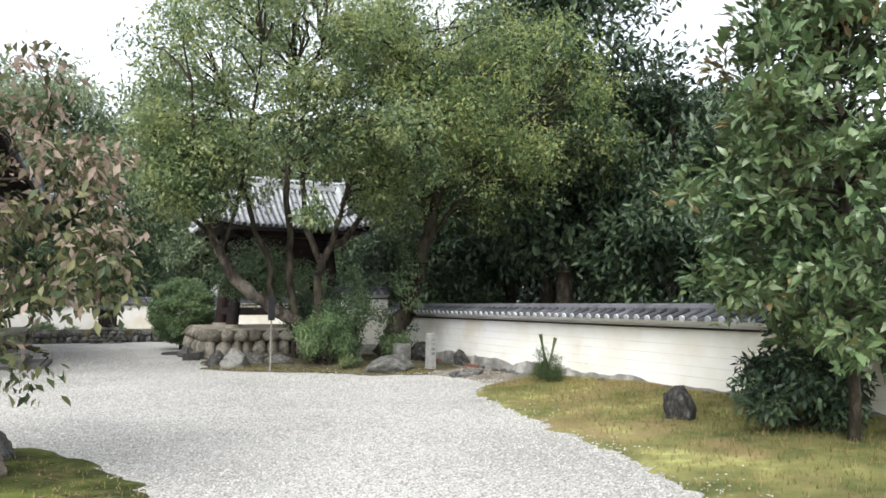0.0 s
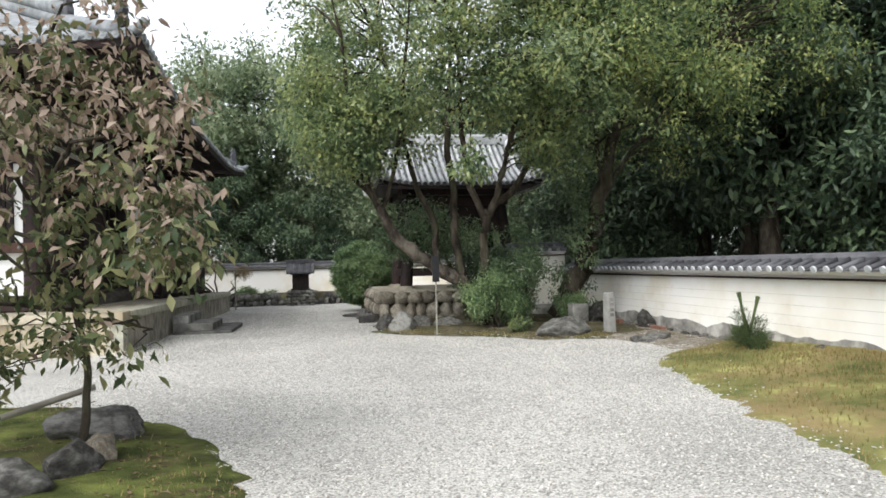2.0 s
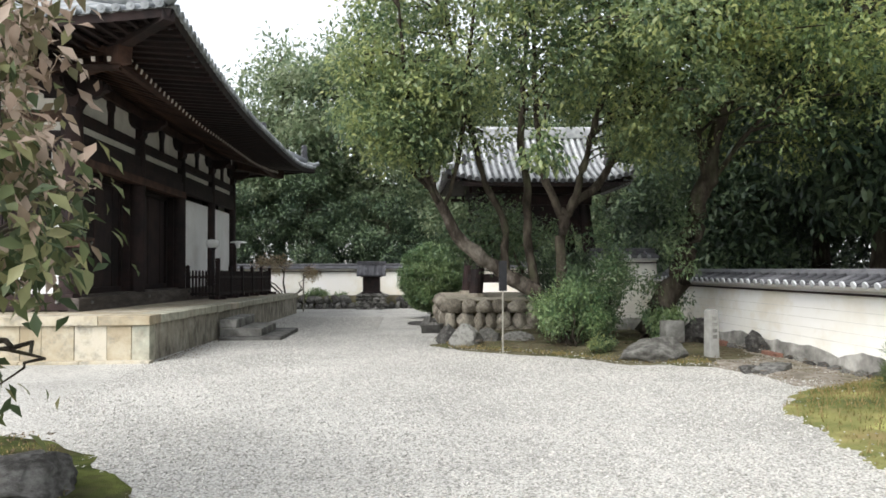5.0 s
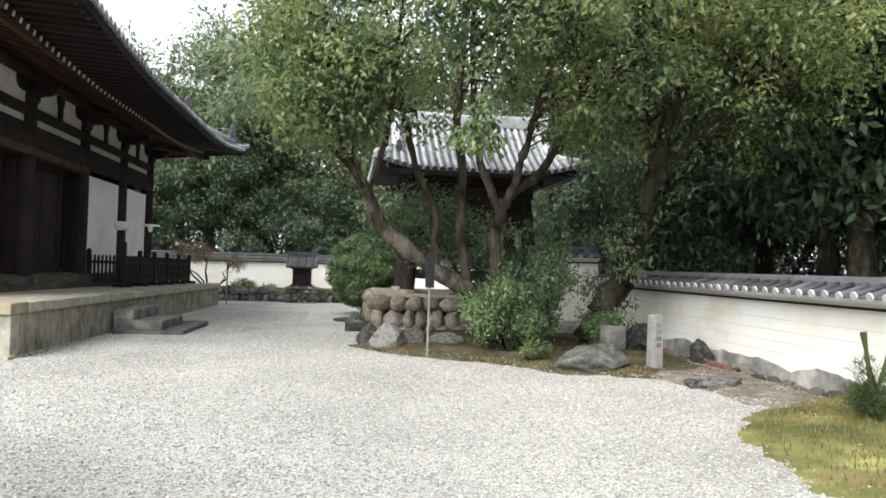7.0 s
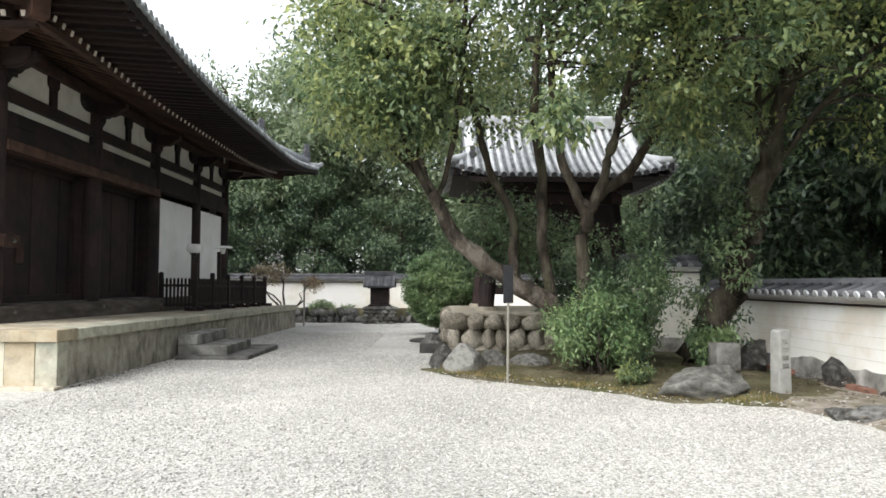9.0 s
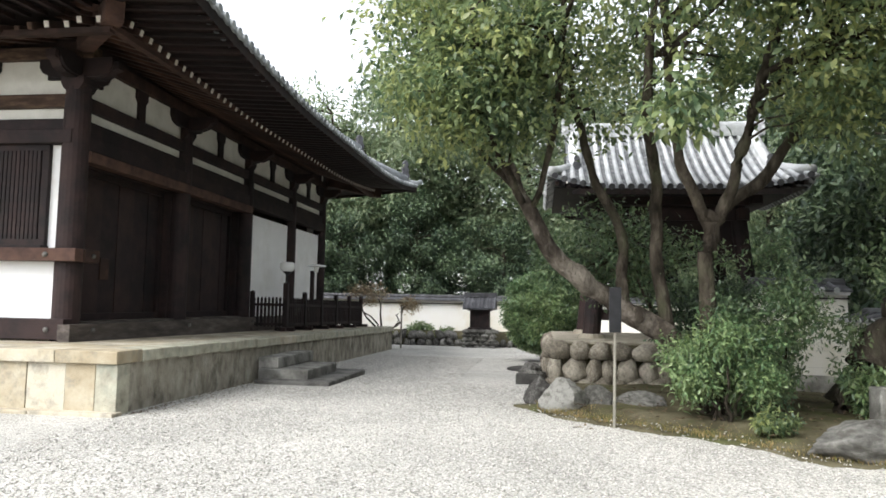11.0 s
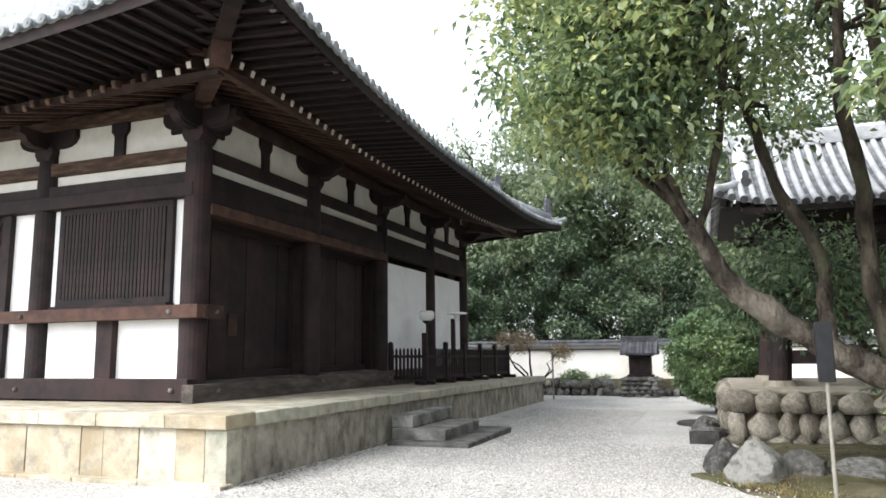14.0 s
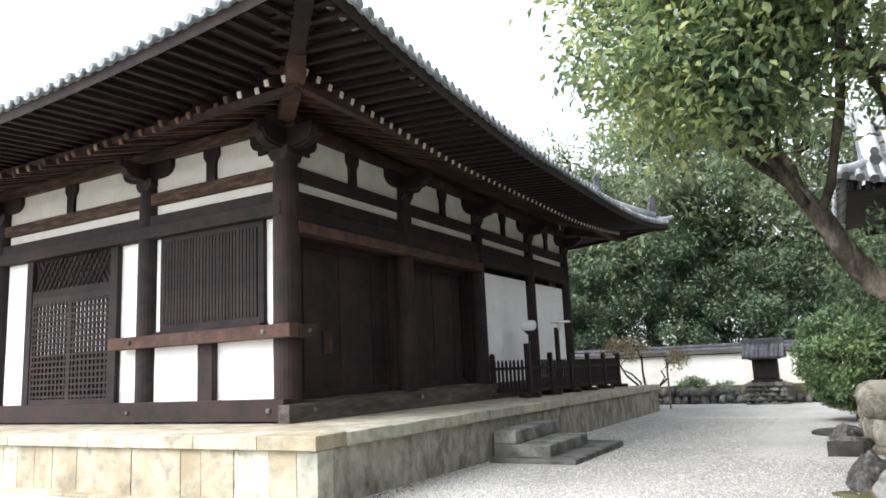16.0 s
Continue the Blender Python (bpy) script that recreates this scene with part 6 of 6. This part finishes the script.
kinds = [wood_tree("tall dark evergreen woodland tree beyond the wall", LEAFDARK, 81, 24000, 0.28, 11.5, 3.1, 2.2),
         wood_tree("broad dark evergreen woodland tree beyond the wall", LEAFDARK, 82, 24000, 0.27, 9.0, 3.3, 0.9),
         wood_tree("lighter green woodland tree beyond the wall", LEAFPALE, 83, 16000, 0.27, 10.5, 3.0, 1.6)]
kinds[0].matrix_basis = pose(13.4, 19.8, 0.0, rz=20)
kinds[1].matrix_basis = pose(14.6, 15.2, 0.1, rz=80) @ Matrix.Scale(0.92, 4)
kinds[2].matrix_basis = pose(5.5, 41.5, -0.2, rz=140)
for k, x, y, turn, sc in ((0, 14.5, 24.0, 50, 1.0), (1, 11.5, 24.5, 10, 0.95), (1, 17.0, 17.0, 200, 1.0), (0, 16.5, 13.5, 130, 0.72), (1, 14.2, 10.8, 310, 0.74), (1, 17.5, 20, 15, 0.95),
                          (0, 10.0, 41.0, 260, 0.85), (1, 1.2, 40.6, 30, 0.70), (0, -3.0, 40.8, 75, 0.62), (1, -6.8, 40.6, 155, 0.72), (2, -10.5, 42.5, 215, 1.0), (0, 14.0, 39.5, 190, 1.0), (2, -0.8, 45.5, 100, 1.18),
                          (0, -14.5, 41.5, 20, 0.95), (1, -19, 42, 70, 1.0), (0, 4.5, 46.5, 310, 1.05), (1, 18.0, 33, 40, 1.1), (0, 15.5, 29.0, 95, 1.0), (1, 12.3, 29.5, 175, 0.8), (2, 8.6, 45.0, 33, 1.0),
                          (1, 16.0, 8.0, 250, 0.55), (1, 13.2, 5.5, 90, 0.5), (2, 10.2, 31.0, 60, 0.7), (2, -8.6, 44.5, 250, 1.25), (2, -5.2, 46.0, 170, 1.5), (2, -12.5, 46.0, 80, 1.3), (2, -2.6, 45.0, 120, 1.48), (0, 12.6, 17.4, 100, 1.1), (2, 2.0, 43.8, 205, 1.3), (2, 7.2, 43.5, 300, 1.35), (2, 12.0, 42.5, 15, 1.3)):
    copy_thing(kinds[k], pose(x, y, -0.1, rz=turn) @ Matrix.Scale(sc, 4))

# undergrowth that closes the view below the crowns
rngu = random.Random(90)
ends = [(rngu.uniform(-24, 20), rngu.uniform(42.0, 44.0), rngu.uniform(0.4, 4.6)) for k in range(170)]
ends += [(-24 + 44 * k / 70 + rngu.uniform(-0.3, 0.3), rngu.uniform(41.4, 42.6), rngu.uniform(0.8, 2.6)) for k in range(70)]
v, f = leaf_shape(38000, ends, 1.1, 0.30, np.random.default_rng(91), middle=(-2, 46, 2), plain=True)
tagged(new("undergrowth", fast_mesh("undergrowth", v, f, LEAFDARK)), "dark evergreen undergrowth behind the far wall", "undergrowth", kind="stuff")
ends = [(rngu.uniform(15.5, 17.5), rngu.uniform(6.5, 36), rngu.uniform(0.4, 4.4)) for k in range(200)]
ends += [(rngu.uniform(15.2, 16.4), 6.5 + 29 * k / 90, rngu.uniform(0.6, 3.0)) for k in range(90)]
v, f = leaf_shape(42000, ends, 1.1, 0.26, np.random.default_rng(92), middle=(18, 15, 2), plain=True)
tagged(new("undergrowth", fast_mesh("undergrowth", v, f, LEAFDARK)), "dark evergreen undergrowth behind the long wall", "undergrowth", kind="stuff")

# ---- loose gravel, fallen leaves, grass ----
rng = np.random.default_rng(11)
n = 62000
px = rng.uniform(-2.1, 8.2, n * 2)
py = -1.5 + 29.0 * rng.random(n * 2) ** 1.4
front = np.interp(px, [2.6, 2.9, 3.7, 4.4, 4.9, 5.5, 6.6, 7.4, 8.3], [17.6, 16.7, 16.0, 15.5, 15.1, 14.35, 14.0, 14.1, 14.6])
moss_l = (px < 1.0) & (py < 11.2) & (px < 1.0 - 0.55 * np.maximum(0, py - 6.5) - rng.exponential(0.12, n * 2))
edge = np.interp(py, [-2, 4.57, 5.96, 7.2, 8.4, 10, 11, 11.9, 12.6], [4.1, 4.6, 5.04, 5.24, 5.48, 5.82, 6.06, 6.9, 9.0])
keep = ~moss_l & (px < edge + rng.exponential(0.17, n * 2) - 0.05) & ~((px < -2.0) & (py > 15.1)) & ~((px > 2.6) & (py > front + rng.exponential(0.22, n * 2) - 0.05)) & ~((px > 6.7) & (py > 12.6) & (rng.random(n * 2) < 0.75)) & ~((px < -0.6) & (py > 18.6) & (py < 22)) & ~((px > 1.3) & (py > 20))
px, py, edge_k, front = px[keep][:n], py[keep][:n], edge[keep][:n], front[keep][:n]
n = len(px)
s = rng.uniform(0.006, 0.016, (n, 1, 3)) * np.array((1.25, 1.0, 0.55))
octa = np.array([(1, 0, 0), (-1, 0, 0), (0, 1, 0), (0, -1, 0), (0, 0, 1), (0, 0, -1)], float)[None]
jit = 1 + rng.uniform(-0.35, 0.35, (n, 6, 3))
ang = rng.uniform(0, math.pi, n)
v = octa * s * jit
c, si = np.cos(ang)[:, None], np.sin(ang)[:, None]
vx, vy = v[..., 0] * c - v[..., 1] * si, v[..., 0] * si + v[..., 1] * c
tilt = rng.uniform(-0.5, 0.5, n)[:, None]
v = np.stack([vx + px[:, None], vy + py[:, None], v[..., 2] + vx * tilt + 0.005 + np.maximum(0, px - edge_k)[:, None] * 0.12 + (np.clip(py - front, 0, 0.5) * 0.10 + 0.02 * (py > front) * (px > 2.6))[:, None] + 0.022 * ((px > 6.7) & (py > 12.2))[:, None] - 0.0125 * np.clip(py - 16, 0, 20)[:, None]], axis=-1)
fa = np.array([(0, 2, 4), (2, 1, 4), (1, 3, 4), (3, 0, 4), (2, 0, 5), (1, 2, 5), (3, 1, 5), (0, 3, 5)])
f = ((np.arange(n) * 6)[:, None, None] + fa[None]).reshape(-1, 3)
tagged(new("gravel_chips", fast_mesh("gravel_chips", v.reshape(-1, 3), f, PEBBLE)), "loose pale gravel chips strewn over the court", "gravel", kind="stuff")


def strewn(name, n, place, size, mat, label, category, seed, lift=0.01):
    """Flat dry leaves lying about; place gives x, y, z from two random numbers."""
    r = random.Random(seed)
    q = Shape()
    for i in range(n):
        x, y, z = place(r)
        a = r.uniform(0, 6.28)
        d = Vector((math.cos(a), math.sin(a), r.uniform(-0.2, 0.2))) * size * r.uniform(0.6, 1.2)
        w = Vector((-d.y, d.x, 0)) * 0.28
        p = Vector((x, y, z + lift))
        q.add([p - d / 2, p + w / 1.5 + Vector((0, 0, size * 0.12)), p + d / 2, p - w / 1.5 + Vector((0, 0, size * 0.12))], [(0, 1, 2), (0, 2, 3)])
    return tagged(part(name, q, mat), label, category, kind="stuff")


strewn("fallen_leaves", 420, lambda r: (r.uniform(6.9, 8.3), r.uniform(11.9, 16.2), 0.055), 0.06, LITTER, "dry leaves scattered on the sandy earth by the wall", "fallen leaves", 5, 0.02)
strewn("fallen_leaves", 500, lambda r: (r.uniform(3.2, 8.2), r.uniform(14.8, 19.5), 0.12), 0.085, LITTER, "dry leaves fallen under the old trees", "fallen leaves", 2, 0.03)


def tufts(name, n, x_of, seed, height, label):
    r = random.Random(seed)
    q = Shape()
    for i in range(n):
        x, y, z = x_of(r)
        for k in range(3):
            a = r.uniform(0, 6.28)
            h = height * r.uniform(0.5, 1.3)
            t = Vector((math.cos(a) * h * 0.5, math.sin(a) * h * 0.5, h))
            w = Vector((-math.sin(a), math.cos(a), 0)) * 0.004
            p = Vector((x, y, z))
            q.add([p - w, p + w, p + t], [(0, 1, 2)])
    return tagged(part(name, q, GRASS), label, "grass", kind="stuff")


def strip_spot(r):
    y = r.uniform(2.5, 12.2)
    e = edge_x(y)
    u = r.random() ** 0.7
    x = e + (8.25 - e) * u
    return x, y, strip_z(x, y) - 0.005


tufts("grass", 7000, strip_spot, 3, 0.06, "short dry yellowish grass in the moss strip")


def left_spot(r):
    while True:
        x, y = r.uniform(-3.5, 0.8), r.uniform(5.2, 10)
        if x < 0.9 - 0.55 * max(0, y - 6.2):
            return x, y, 0.05


tufts("grass", 1500, left_spot, 4, 0.04, "thin short grass in the mossy bed")
strewn("fallen_leaves", 1300, lambda r: left_spot(r)[:2] + (0.055,), 0.07, LITTER, "dry brown leaves fallen on the moss", "fallen leaves", 1, 0.02)


def soil_spot(r):
    x = r.uniform(2.8, 6.8)
    line = ((2.6, 17.6), (2.9, 16.7), (3.7, 16.0), (4.4, 15.5), (4.9, 15.1), (5.5, 14.35), (6.8, 14.0))
    for (a, ya), (b, yb) in zip(line, line[1:]):
        if x <= b:
            d = 0.12 + r.expovariate(1 / 0.35)
            return x, ya + (yb - ya) * (x - a) / (b - a) + d, 0.015 + 0.045 * min(d, 1)
    return x, 14.3, 0.03


tufts("grass", 1500, soil_spot, 6, 0.05, "low grass and moss tufts at the edge of the soil")
strewn("fallen_leaves", 260, lambda r: (-2.12 + r.expovariate(1 / 0.12), r.uniform(15.4, 19.2), 0.006), 0.05, LITTER, "dry litter along the foot of the stone podium", "fallen leaves", 7, 0.006)
